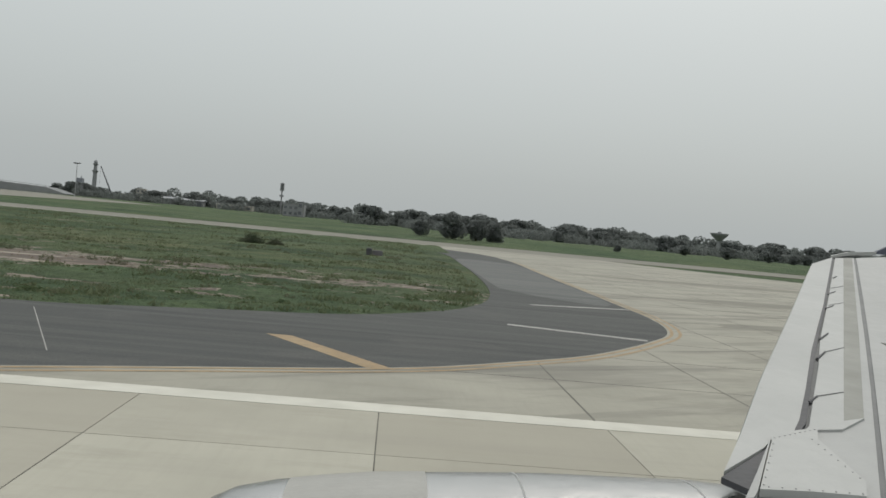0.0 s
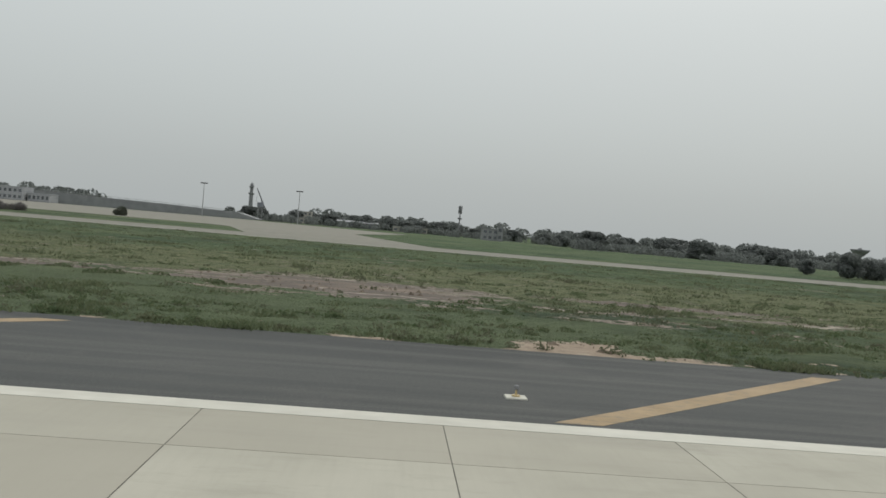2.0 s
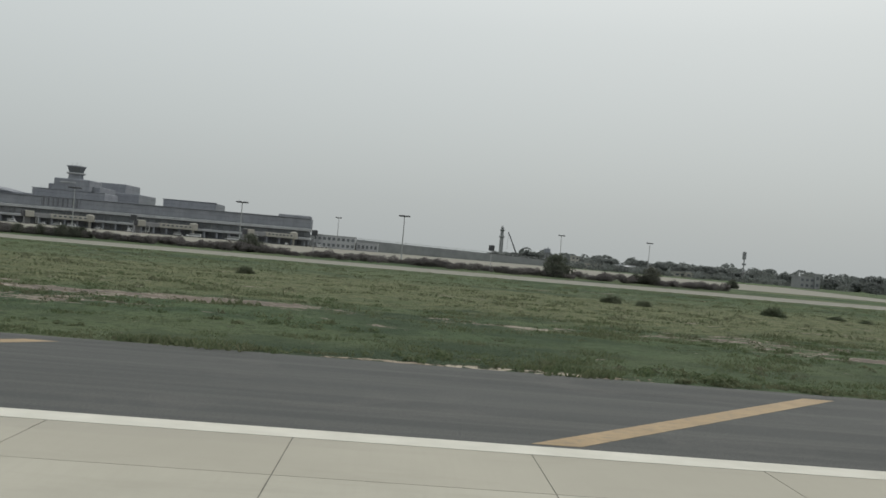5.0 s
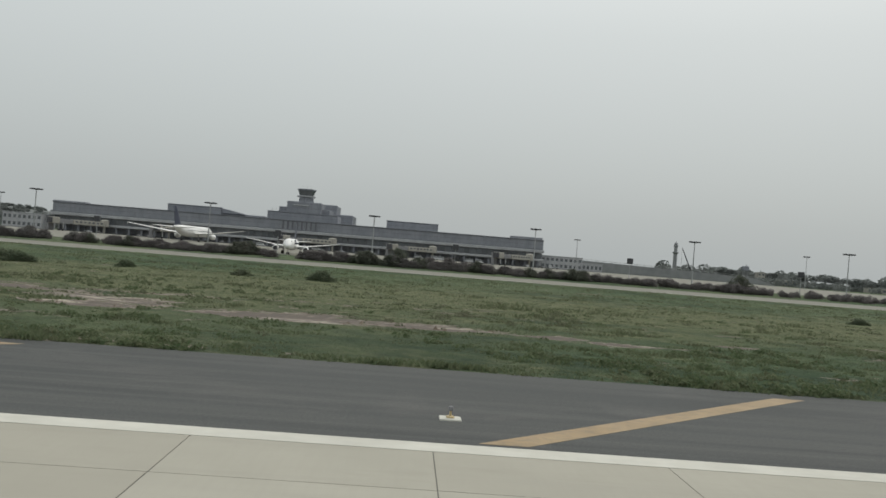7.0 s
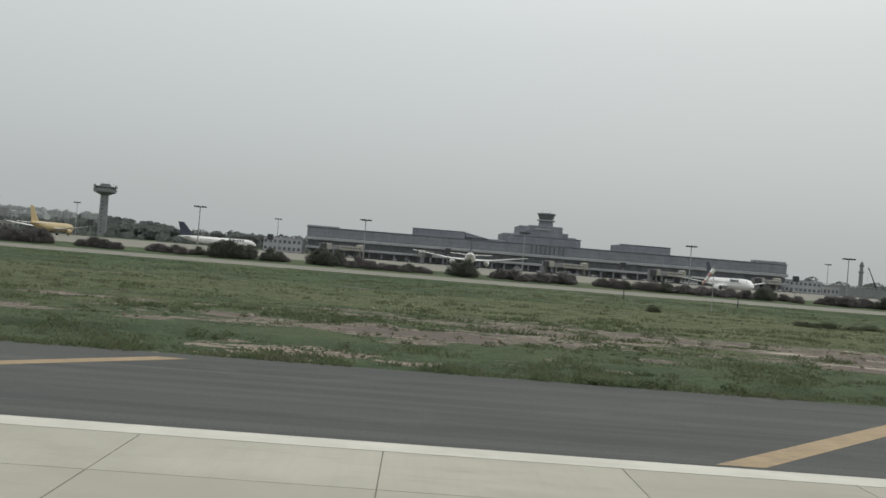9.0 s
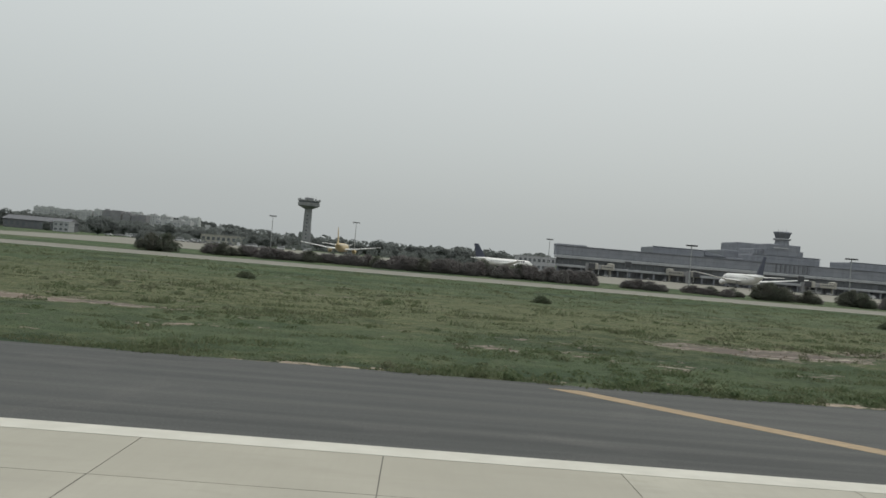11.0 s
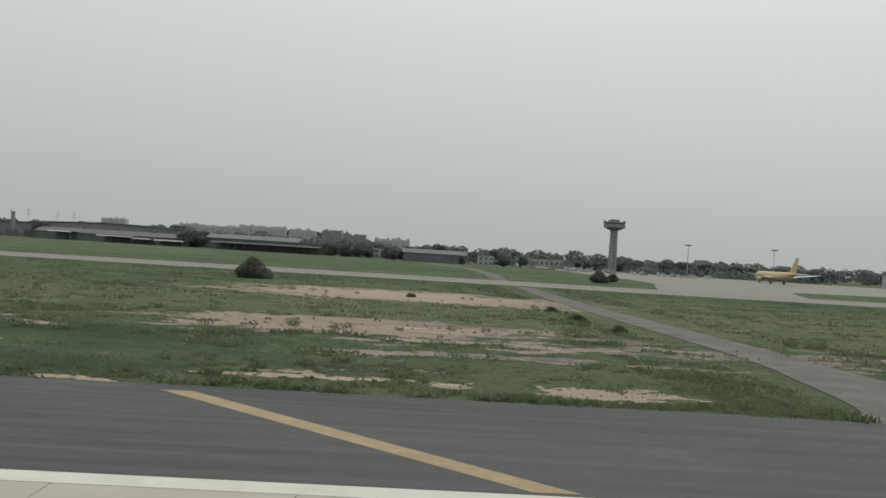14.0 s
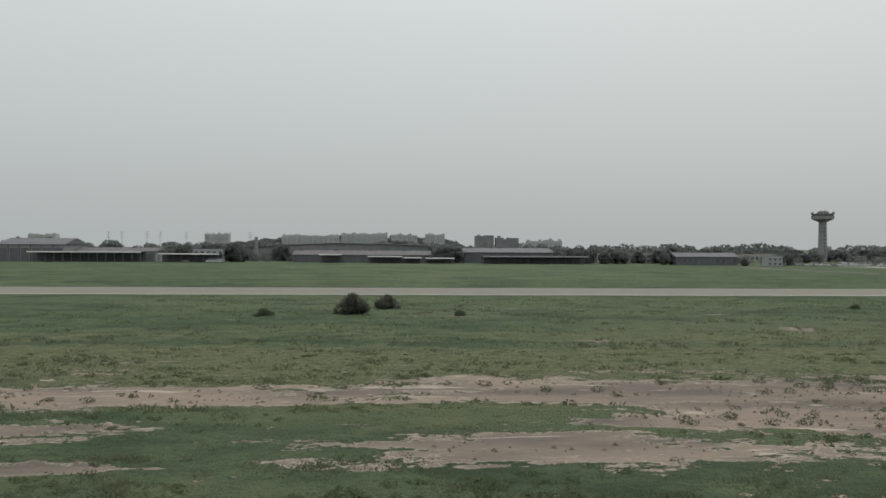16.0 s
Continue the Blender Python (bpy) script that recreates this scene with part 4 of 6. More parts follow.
# ---- control tower ----
def build_control_tower(x, y):
    t = thing("control_tower", x, y, 0, 0, "tall grey concrete control tower with a wide crown", "control tower")
    shaft = part("shaft", a_tube([(0, 0, 0), (0, 0, 33.4)], [3.7, 3.0], 12), M_CONCRETE, t)
    part("flare", a_tube([(0, 0, 33.0), (0, 0, 34.6), (0, 0, 35.5)], [3.0, 6.4, 8.4], 16), M_CONCRETE, t)
    deck = part("deck", a_tube([(0, 0, 35.5), (0, 0, 38.2)], [8.6, 8.9], 16), M_CONCRETE, t)
    part("glazing", a_tube([(0, 0, 38.2), (0, 0, 39.3)], [8.2, 8.4], 16), M_GLASS, t, "dark ring of glazing")
    part("roof_ring", a_tube([(0, 0, 39.3), (0, 0, 40.0)], [9.0, 9.0], 16), M_CONCRETE, t)
    part("upper_cab", a_tube([(0, 0, 39.9), (0, 0, 42.0), (0, 0, 42.4)], [3.4, 3.9, 1.8], 10), M_CONCRETE, t)
    for k in range(8):
        a = math.pi * k / 4
        part("bracket", a_box(8.5 * math.cos(a) - 0.6, 8.5 * math.cos(a) + 0.6, 8.5 * math.sin(a) - 0.6, 8.5 * math.sin(a) + 0.6, 39.9, 41.3, bevel=0.08), M_CONCRETE, deck)
    for k in range(9):
        part("slit_window", a_box(-0.5, 0.5, -3.75 + 0.075 * k, -3.2, 3 + 3 * k, 4.4 + 3 * k), M_GLASS, shaft)
    for dx, dy in ((2, 1), (-2, -1), (5, 3)):
        part("aerial", a_tube([(dx, dy, 39.8), (dx, dy, 44.3)], [0.1, 0.05], 5), M_STEEL, t)
    return t


build_control_tower(-898.6, 650)


# ---- aircraft on the apron ----
def loft(bm, rings, cap=True):
    rs = [[bm.verts.new(p) for p in r] for r in rings]
    n = len(rs[0])
    for a, b in zip(rs, rs[1:]):
        for k in range(n):
            bm.faces.new((a[k], a[(k + 1) % n], b[(k + 1) % n], b[k]))
    if cap:
        bm.faces.new(rs[0][::-1])
        bm.faces.new(rs[-1])
    bmesh.ops.recalc_face_normals(bm, faces=bm.faces)
    return bm


def foil(y_lead, chord, thick, x, z):
    """A wing section in the plane x: eight points round an aerofoil, leading edge toward -y."""
    shape = ((0, 0), (0.06, 0.42), (0.3, 0.56), (0.65, 0.34), (1, 0.04), (0.65, -0.28), (0.3, -0.44), (0.06, -0.34))
    return [(x, y_lead + chord * u, z + chord * thick * v) for u, v in shape]


def build_airliner(name, x, y, turn, length, span, r, body, tail, label, titles=True, engines=1):
    t = thing(name, x, y, 0, turn, label, "airplane", "parked airliners")
    zc = r + 1.75 * length / 42
    half = length / 2
    prof = ((-half, 0.06, -0.35), (-half + 0.6, 0.36, -0.28), (-half + 1.8, 0.66, -0.18), (-half + 3.6, 0.9, -0.06), (-half + 6.2, 1.0, 0), (half * 0.42, 1.0, 0), (half * 0.62, 0.86, 0.16), (half * 0.82, 0.55, 0.42), (half * 0.97, 0.22, 0.62), (half, 0.1, 0.68))
    rings = [[(r * k * math.cos(a), py, zc + r * up + r * k * math.sin(a)) for a in (2 * math.pi * q / 18 for q in range(18))] for py, k, up in prof]
    hull = part("fuselage", loft(bmesh.new(), rings), body, t, smooth=True)
    sw = 0.52
    for s in (-1, 1):
        root, tip = foil(-length * 0.10, length * 0.19, 0.12, s * r * 0.7, zc - r * 0.45), foil(-length * 0.10 + span / 2 * sw, length * 0.045, 0.1, s * span / 2, zc + span * 0.035)
        kink = foil(-length * 0.10 + span * 0.17 * sw, length * 0.11, 0.11, s * span * 0.17, zc - r * 0.25)
        part("wing", loft(bmesh.new(), [root, kink, tip]), M_WHITE, t, "pale grey swept wing")
        part("tailplane", loft(bmesh.new(), [foil(half * 0.72, length * 0.10, 0.1, s * r * 0.3, zc + r * 0.5), foil(half * 0.72 + span * 0.10, length * 0.04, 0.1, s * span * 0.18, zc + r * 0.7)]), M_WHITE, t)
        for e in range(engines):
            ex, er = s * span * (0.155 + 0.14 * e), r * 0.52
            ey, ez = -length * 0.13 + span * (0.05 + 0.1 * e), zc - r * 0.82
            engine = part("engine", a_tube([(ex, ey - 2.2, ez), (ex, ey - 1.9, ez), (ex, ey, ez), (ex, ey + 2.2, ez), (ex, ey + 3.0, ez)], [er * 0.86, er, er * 1.06, er * 0.8, er * 0.5], 16), tail if body is M_YELLOW else M_WHITE, t, smooth=True)
            part("intake", a_tube([(ex, ey - 2.24, ez), (ex, ey - 2.1, ez)], [er * 0.74, er * 0.74], 16), M_DARK, engine, "dark engine intake")
            part("pylon", a_box(ex - 0.2, ex + 0.2, ey - 0.6, ey + 3.4, ez + er * 0.8, zc - r * 0.1, bevel=0.05), M_WHITE, engine)
        part("main_wheel", a_tube([(s * r * 1.6 - 0.5, length * 0.05, 0.6), (s * r * 1.6 + 0.5, length * 0.05, 0.6)], [0.6, 0.6], 12), M_TYRE, t)
        part("gear_leg", a_tube([(s * r * 1.6, length * 0.05, 0.6), (s * r * 1.4, length * 0.05, zc - r * 0.4)], [0.18, 0.22], 6), M_STEEL, t)
        part("cockpit_window", loft(bmesh.new(), [[(s * r * 0.12, -half + 2.05, zc + r * 0.28), (s * r * 0.58, -half + 2.55, zc + r * 0.24), (s * r * 0.60, -half + 2.75, zc + r * 0.50), (s * r * 0.12, -half + 2.4, zc + r * 0.52)], [(s * r * 0.12, -half + 2.35, zc + r * 0.28), (s * r * 0.5, -half + 2.85, zc + r * 0.24), (s * r * 0.5, -half + 3.0, zc + r * 0.48), (s * r * 0.12, -half + 2.7, zc + r * 0.5)]]), M_GLASS, hull)
        if body is not M_YELLOW:
            n = int(length / 2.2)
            for k in range(n):
                wy = -half * 0.72 + k * (half * 1.3 / n)
                part("cabin_window", a_box(s * r * 0.992 - 0.04, s * r * 0.992 + 0.04, wy - 0.2, wy + 0.2, zc + 0.05 * r, zc + 0.05 * r + 0.5), M_GLASS, hull)
        if titles:
            for k in range(4):
                part("title_bar", a_box(s * r * 0.93 - 0.06, s * r * 0.93 + 0.06, -half * 0.62 + 1.7 * k, -half * 0.62 + 1.7 * k + 1.15, zc + r * 0.36, zc + r * 0.36 + 0.9), M_NAVY, hull, "unreadable dark livery lettering")
    fin = lambda py, chord, z, th: [(th * a, py + chord * u, z) for u, a in ((0, 0), (0.3, 0.5), (1, 0.05), (1, -0.05), (0.3, -0.5))]
    part("tail_fin", loft(bmesh.new(), [fin(half * 0.62, length * 0.17, zc + r * 0.7, 0.7), fin(half * 0.62 + length * 0.15, length * 0.07, zc + r + length * 0.155, 0.3)]), tail, t)
    strut = part("nose_leg", a_tube([(0, -half * 0.8, 0.5), (0, -half * 0.8, zc - r * 0.8)], [0.14, 0.14], 6), M_STEEL, t)
    for s in (-1, 1):
        part("nose_wheel", a_tube([(s * 0.3 - 0.12, -half * 0.8, 0.45), (s * 0.3 + 0.12, -half * 0.8, 0.45)], [0.45, 0.45], 12), M_TYRE, strut)
    part("belly_fairing", loft(bmesh.new(), [[(r * 0.8 * k * math.cos(a), py, zc - r * 0.62 + r * 0.5 * k * math.sin(a)) for a in (2 * math.pi * q / 12 for q in range(12))] for py, k in ((-length * 0.14, 0.3), (-length * 0.08, 1), (length * 0.1, 1), (length * 0.16, 0.3))]), body if body is M_YELLOW else M_WHITE, t)
    return t


build_airliner("wide_body_airliner", -614, 470, 177, 64, 66, 3.1, M_WHITE, M_NAVY, "white twin-engined wide-body airliner with a dark tail parked nose in", titles=False)
build_airliner("narrow_body_airliner", -530.5, 290, 4, 37.6, 34, 2.0, M_WHITE, M_NAVY, "white narrow-body airliner with dark titles standing beyond the hedge")
build_airliner("narrow_body_airliner", -757.5, 458, 128, 46, 34, 2.0, M_WHITE, M_NAVY, "white narrow-body airliner with a navy tail fin parked on the apron")
build_airliner("cargo_airliner", -851, 458, 180, 52, 45, 2.45, M_YELLOW, M_YELLOW, "yellow cargo airliner with white wings parked nose in", titles=False)


# ---- masts, boards, small towers ----
def build_high_mast(x, y, h):
    t = thing("high_mast_light", x, y, 0, 0, "grey high-mast floodlight with a ring of dark lamps", "floodlight mast", "apron floodlights")
    part("pole", a_tube([(0, 0, 0), (0, 0, h)], [0.24, 0.13], 8), M_STEEL, t)
    part("ring", a_tube([(0, 0, h - 0.2), (0, 0, h + 0.1)], [0.9, 0.9], 10), M_DARK, t)
    for k in range(6):
        a = math.pi * k / 3 + 0.3
        c, s = math.cos(a), math.sin(a)
        arm = part("arm", a_tube([(0.3 * c, 0.3 * s, h), (1.5 * c, 1.5 * s, h + 0.1)], [0.07, 0.07], 5), M_DARK, t)
        part("floodlight", a_box(1.5 * c - 0.45, 1.5 * c + 0.45, 1.5 * s - 0.45, 1.5 * s + 0.45, h - 0.15, h + 0.28, bevel=0.08), M_DARK, arm)
    part("base_block", a_box(-0.7, 0.7, -0.7, 0.7, -0.05, 0.5, bevel=0.05), M_CONCRETE, t)
    return t


def build_flat_mast(x, y, h):
    t = thing("floodlight_mast", x, y, 0, 0, "slim grey mast with one flat bank of floodlights", "floodlight mast", "far floodlights")
    part("pole", a_tube([(0, 0, 0), (0, 0, h)], [0.28, 0.15], 8), M_STEEL, t)
    bar = part("crossbar", a_box(-2.0, 2.0, -0.15, 0.15, h - 0.1, h + 0.1), M_STEEL, t)
    for k in range(5):
        part("floodlight", a_box(-2.1 + k * 0.86, -1.45 + k * 0.86, -0.35, 0.3, h + 0.05, h + 0.6, bevel=0.06), M_DARK, bar)
    return t


mast = build_high_mast(-340.4, 264, 14.9)
for x in (-393.4, -447.0, -500.5, -553.9, -609.7, -662.3, -716.5):
    copy_thing(mast, at(x, 264))
flat = build_flat_mast(-381.8, 506, 19.6)
for x, y in ((-245.2, 480.5), (-189.6, 484.6), (-728.9, 480), (-845, 474), (-895.2, 480.5)):
    copy_thing(flat, at(x, y))


def build_board(x, y):
    t = thing("stand_board", x, y, -float(drop(y)), 0, "dark square board on a thin post at the apron edge", "signboard", "apron boards")
    part("post", a_tube([(0, 0, 0), (0, 0, 6.8)], [0.11, 0.09], 6), M_STEEL, t)
    part("board", a_box(-0.85, 0.85, -0.5, 0.5, 6.2, 7.9, bevel=0.08), M_DARK, t)
    return t


board = build_board(-313.2, 243)
for i in range(1, 9):
    copy_thing(board, at(-313.2 - 53.7 * i, 243, -float(drop(243))))

t = thing("windsock", -597.2, 126, -0.72, 0, "limp faded red and white windsock on a thin pole", "windsock")
part("pole", a_tube([(0, 0, -0.1), (0, 0, 7.6)], [0.07, 0.05], 6), M_STEEL, t)
part("frame", a_tube([(-0.4, 0, 7.3), (0.5, 0, 7.3)], [0.04, 0.04], 5), M_STEEL, t)
for k, m in enumerate((M_WHITE, M_RED, M_WHITE, M_RED)):
    part("sock_band", a_tube([(-0.05 - 0.42 * k, 0, 6.9 - 0.62 * k), (-0.05 - 0.42 * (k + 1), 0, 6.9 - 0.62 * (k + 1))], [0.38 - 0.06 * k, 0.32 - 0.06 * k], 10, cap=False), m, t)

t = thing("minaret", -255.6, 692, 0, 0, "grey minaret with two balconies and a small dome", "minaret")
part("shaft", a_tube([(0, 0, 0), (0, 0, 20.6)], [1.9, 1.6], 10), M_CONCRETE, t)
part("balcony", a_tube([(0, 0, 20.2), (0, 0, 21.0), (0, 0, 21.8)], [1.6, 2.5, 2.5], 10), M_CONCRETE, t)
part("upper_shaft", a_tube([(0, 0, 21.8), (0, 0, 26.2)], [1.5, 1.4], 10), M_CONCRETE, t)
part("upper_balcony", a_tube([(0, 0, 26.0), (0, 0, 26.8), (0, 0, 27.4)], [1.4, 2.1, 2.1], 10), M_CONCRETE, t)
part("dome", a_tube([(0, 0, 27.4), (0, 0, 28.6), (0, 0, 29.6), (0, 0, 30.3), (0, 0, 31.2)], [1.2, 1.5, 1.2, 0.5, 0.05], 10), M_CONCRETE, t)

t = thing("mobile_crane", -247, 690, 0, 0, "dark lattice crane jib raised beside the minaret", "crane")
part("jib", a_tube([(7, 0, 3), (-3.5, 0, 25.8)], [0.65, 0.35], 4), M_DARK, t)
part("cab", a_box(5.5, 10.5, -1.5, 1.5, 0.8, 4.0, bevel=0.2), M_DARK, t)
for sx in (5.8, 9.8):
    part("wheel", a_tube([(sx, -1.6, 0.7), (sx, 1.6, 0.7)], [0.7, 0.7], 12), M_TYRE, t)
part("cable", a_tube([(-3.5, 0, 25.8), (-3.6, 0, 11.0)], [0.06, 0.06], 4), M_DARK, t)

t = thing("water_tank_tower", -231.7, 600, 0, 0, "dark square water tank on a concrete tower among trees", "water tower")
for sx in (-1.3, 1.3):
    for sy in (-1.3, 1.3):
        part("leg", a_box(sx - 0.3, sx + 0.3, sy - 0.3, sy + 0.3, 0, 9.8), M_CONCRETE, t)
part("tank", a_box(-2.1, 2.1, -2.1, 2.1, 9.6, 13.0, bevel=0.2), M_CLAD, t)
part("vent", a_tube([(0.5, 0, 13.0), (0.5, 0, 14.4)], [0.3, 0.3], 8), M_CLAD, t)

t = thing("cell_tower", -84.5, 589.5, 0, 0, "grey mobile-phone mast with clustered antenna panels", "cell tower")
part("pole", a_tube([(0, 0, 0), (0, 0, 23.2)], [0.55, 0.4], 8), M_GREY, t)
for k in range(6):
    a = math.pi * k / 3
    part("antenna_panel", a_box(1.1 * math.cos(a) - 0.3, 1.1 * math.cos(a) + 0.3, 1.1 * math.sin(a) - 0.3, 1.1 * math.sin(a) + 0.3, 17.2, 22.8, bevel=0.1), M_CONCRETE, t)
part("platform", a_tube([(0, 0, 13.0), (0, 0, 14.2)], [1.6, 1.6], 8), M_GREY, t)

t = thing("bowl_water_tower", 288, 700, 0, 0, "grey concrete water tower with an inverted-cone bowl above trees", "water tower")
part("stem", a_tube([(0, 0, 0), (0, 0, 12)], [2.0, 1.6], 10), M_CONCRETE, t)
part("bowl", a_tube([(0, 0, 11.5), (0, 0, 16.6), (0, 0, 18.2), (0, 0, 18.6)], [1.8, 7.2, 8.2, 8.0], 18), M_CONCRETE, t)
part("hatch", a_tube([(0, 0, 18.5), (0, 0, 19.8), (0, 0, 20.1)], [1.6, 1.6, 0.6], 10), M_CONCRETE, t)

# ---- buildings beyond the field ----

block_house("concrete_frame_house", -67, 524, 13.5, 12, 7.4, M_CONCRETE, "unfinished grey concrete frame building near a mast", "building", 2, 4)
block_house("roof_room", -62.5, 522.5, 3.6, 1.4, 9.4, M_CONCRETE, "small grey stair tower beside a frame building", "building", 2, 1)
block_house("low_house", -120, 600, 26, 10, 3.4, M_CREAM, "low pale flat-roofed house among trees", "house", 1, 6)
block_house("low_house", -196, 604, 14, 9, 4.0, M_CREAM, "low pale flat-roofed house among trees", "house", 1, 4)
block_house("long_shed", -160, 610, 30, 10, 4.2, M_GREY, "long low shed with a pale sheet roof among trees", "shed", 1, 0, M_BAND, 1.2)
block_house("gate_house", 38, 683, 9, 6, 4.4, M_WHITE, "small white gate house at the field edge", "house", 1, 3)
block_house("tower_block", -201, 640, 6, 6, 9.0, M_CREAM, "narrow pale flat-roofed tower house", "house", 3, 2)

# sheds and hangars of the old apron
block_house("hangar", -1494, 548, 44, 40, 11.5, M_GREY, "large pale gable-roofed hangar", "hangar", 2, 0, M_TIN, 4.5)
block_house("long_warehouse", -1450, 560, 70, 30, 7.0, M_GREY, "long warehouse with a low rusty sheet roof", "warehouse", 1, 0, M_RUST, 2.6)
block_house("white_office", -1376, 548, 20, 12, 8.2, M_BAND, "small white two-storey office with dark windows", "building", 2, 5)


def a_profile(pts, y0, y1):
    """An outline in x and z, drawn out along y."""
    bm = bmesh.new()
    lo, hi = [[bm.verts.new((px, yy, pz)) for px, pz in pts] for yy in (y0, y1)]
    bm.faces.new(lo), bm.faces.new(hi[::-1])
    for i in range(len(pts)):
        bm.faces.new((lo[i], hi[i], hi[(i + 1) % len(pts)], lo[(i + 1) % len(pts)]))
    bmesh.ops.recalc_face_normals(bm, faces=bm.faces)
    return bm


# the long assembly hall behind the sheds, its roof bent to a low ridge
t = thing("assembly_hall", -1302, 620, 0, 0, "long pale grey hall with a low bent roof behind sheds", "hall")
eaves = [(-76, 10.4), (-44, 11.0), (-26, 12.4), (10, 13.7), (40, 13.2), (76, 12.0)]
part("wall", a_profile([(-75.5, 0), (-75.5, 9.9), *[(a, b - 0.45) for a, b in eaves[1:-1]], (75.5, 11.5), (75.5, 0)], -20, 20), M_GREY, t)
for k, ((a, b), (c, d)) in enumerate(zip(eaves[:-1], eaves[1:])):
    sheet = part("roof_sheet", a_profile([(a, b - 0.4), (c, d - 0.4), (c, d), (a, b)], -21, 21), M_TIN, t)
    if k > 2:
        part("verge", a_profile([(a, b - 0.2), (c, d - 0.2), (c, d + 0.14), (a, b + 0.14)], -21.5, -21.02), M_BAND, sheet, "pale metal roof edge")
for k in range(10):
    part("pilaster", a_box(41 + 3.7 * k - 0.5, 41 + 3.7 * k + 0.5, -20.7, -20.02, 0, 11.0), M_CLAD, t)
for k in range(9):
    part("door", a_box(-70 + 12 * k, -63 + 12 * k, -20.3, -20.02, 0, 5.5), M_RUST, t)
# the dark wall tone gives the open shed front's shade as colour
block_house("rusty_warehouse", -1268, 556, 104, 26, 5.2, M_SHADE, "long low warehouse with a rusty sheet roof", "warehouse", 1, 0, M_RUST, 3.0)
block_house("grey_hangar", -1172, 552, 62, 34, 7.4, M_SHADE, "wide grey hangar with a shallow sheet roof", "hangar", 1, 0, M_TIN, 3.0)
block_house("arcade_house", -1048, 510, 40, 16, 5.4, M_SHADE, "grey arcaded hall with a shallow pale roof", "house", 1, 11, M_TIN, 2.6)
block_house("white_lodge", -1018, 478, 9, 8, 5.6, M_BAND, "small white two-storey lodge with an open balcony", "house", 2, 3)
block_house("low_house", -1085, 560, 40, 12, 6.2, M_CREAM, "long cream house behind trees", "house", 2, 10)
block_house("low_house", -960, 640, 40, 12, 5.6, M_CREAM, "long cream house behind trees", "house", 1, 10)


def build_canopy(x, y, w, d, h, roof, label, posts):
    t = thing("open_canopy", x, y, 0, 0, label, "canopy", "open canopies")
    sheet = part("roof_sheet", a_box(-w / 2, w / 2, -d / 2, d / 2, h, h + 0.25, bevel=0.04), M_TIN, t)
    part("fascia", a_box(-w / 2, w / 2, -d / 2 - 0.25, -d / 2, h - 0.45, h + 0.3, bevel=0.04), roof, sheet, "bright metal edge")
    # posts and back wall in dark tones: the canopy's shade is put into colour
    for k in range(posts):
        px = -w / 2 + 0.6 + k * (w - 1.2) / (posts - 1)
        part("post", a_box(px - 0.18, px + 0.18, -d / 2 + 0.5, -d / 2 + 0.86, 0, h, bevel=0.04), M_RUST, t)
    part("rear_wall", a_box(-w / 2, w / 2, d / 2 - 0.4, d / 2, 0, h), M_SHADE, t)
    return t


build_canopy(-1454, 542, 74, 12, 6.7, M_BRIGHT, "long open canopy with a bright metal edge", 14)
build_canopy(-1386, 541, 40, 10, 5.6, M_BRIGHT, "open canopy with a bright metal edge", 9)
build_canopy(-1292, 536, 15, 12, 5.6, M_BRIGHT, "open canopy with a bright metal edge", 4)
build_canopy(-1256, 534, 23, 12, 4.6, M_BRIGHT, "open canopy with a bright metal edge", 6)
build_canopy(-1238, 532, 12, 12, 3.8, M_BRIGHT, "open canopy with a bright metal edge", 4)
build_canopy(-1220, 530, 19, 12, 3.6, M_BRIGHT, "open canopy with a bright metal edge", 5)
build_canopy(-1157, 528, 70, 12, 4.9, M_BAND, "open hangar canopy on concrete posts", 15)

# far blocks of flats
def build_flats(x, y, w, h, seed, mat):
    """A far slab of flats: bays of slightly different height, roof tanks, stair heads and rows of windows."""
    rng = random.Random(seed)
    t = thing("apartment_block", x, y + 8, 0, 0, "pale grey multi-storey apartment block far beyond the sheds", "apartment block", "far flats")
    n = max(2, round(w / 9))
    first = None
    for k in range(n):
        a, b = -w / 2 + k * w / n, -w / 2 + (k + 1) * w / n
        top = h - rng.uniform(0, 2.2)
        bay = part("bay", a_box(a + 0.01, b - 0.01, -8 + rng.uniform(0, 2.5), 8, 0, top, bevel=0.1), mat, t)
        if rng.random() < 0.7:
            c = rng.uniform(a + 1.5, b - 1.5)
            part("stair_head", a_box(c - 1.5, c + 1.5, -5, 3, top - 0.1, top + rng.uniform(1.0, 2.2), bevel=0.1), mat, bay)
        for q in (0.3, 0.7):
            for s in range(int(h / 3.6)):
                if first is None:
                    # pane grey close to the wall's: low contrast of haze given by colour
                    first = pane_mesh(1.5, 1.4, M_CLAD, "window")
                    first.parent, first.matrix_basis = bay, at(a + (b - a) * q, -8.1, 1.5 + 3.3 * s)
                else:
                    share("window", first, bay, a + (b - a) * q, -8.1, 1.5 + 3.3 * s)
    return t


FAR_FLATS = ((-1409, 96, 31.5), (-1318, 78, 35.0), (-1250, 44, 33.5), (-1198, 33, 33.5), (-1566, 40, 32.5), (-1855, 46, 31.0))
NEAR_FLATS = ((-1155, 21, 25.0), (-1129, 26, 22.8), (-1086, 40, 20.5))
for k, (x, w, h) in enumerate(FAR_FLATS):
    build_flats(x, 1363, w, h, 300 + k, M_FLATS)
for k, (x, w, h) in enumerate(NEAR_FLATS):
    build_flats(x, 910, w, h, 320 + k, M_GREY if k < 2 else M_FLATS)


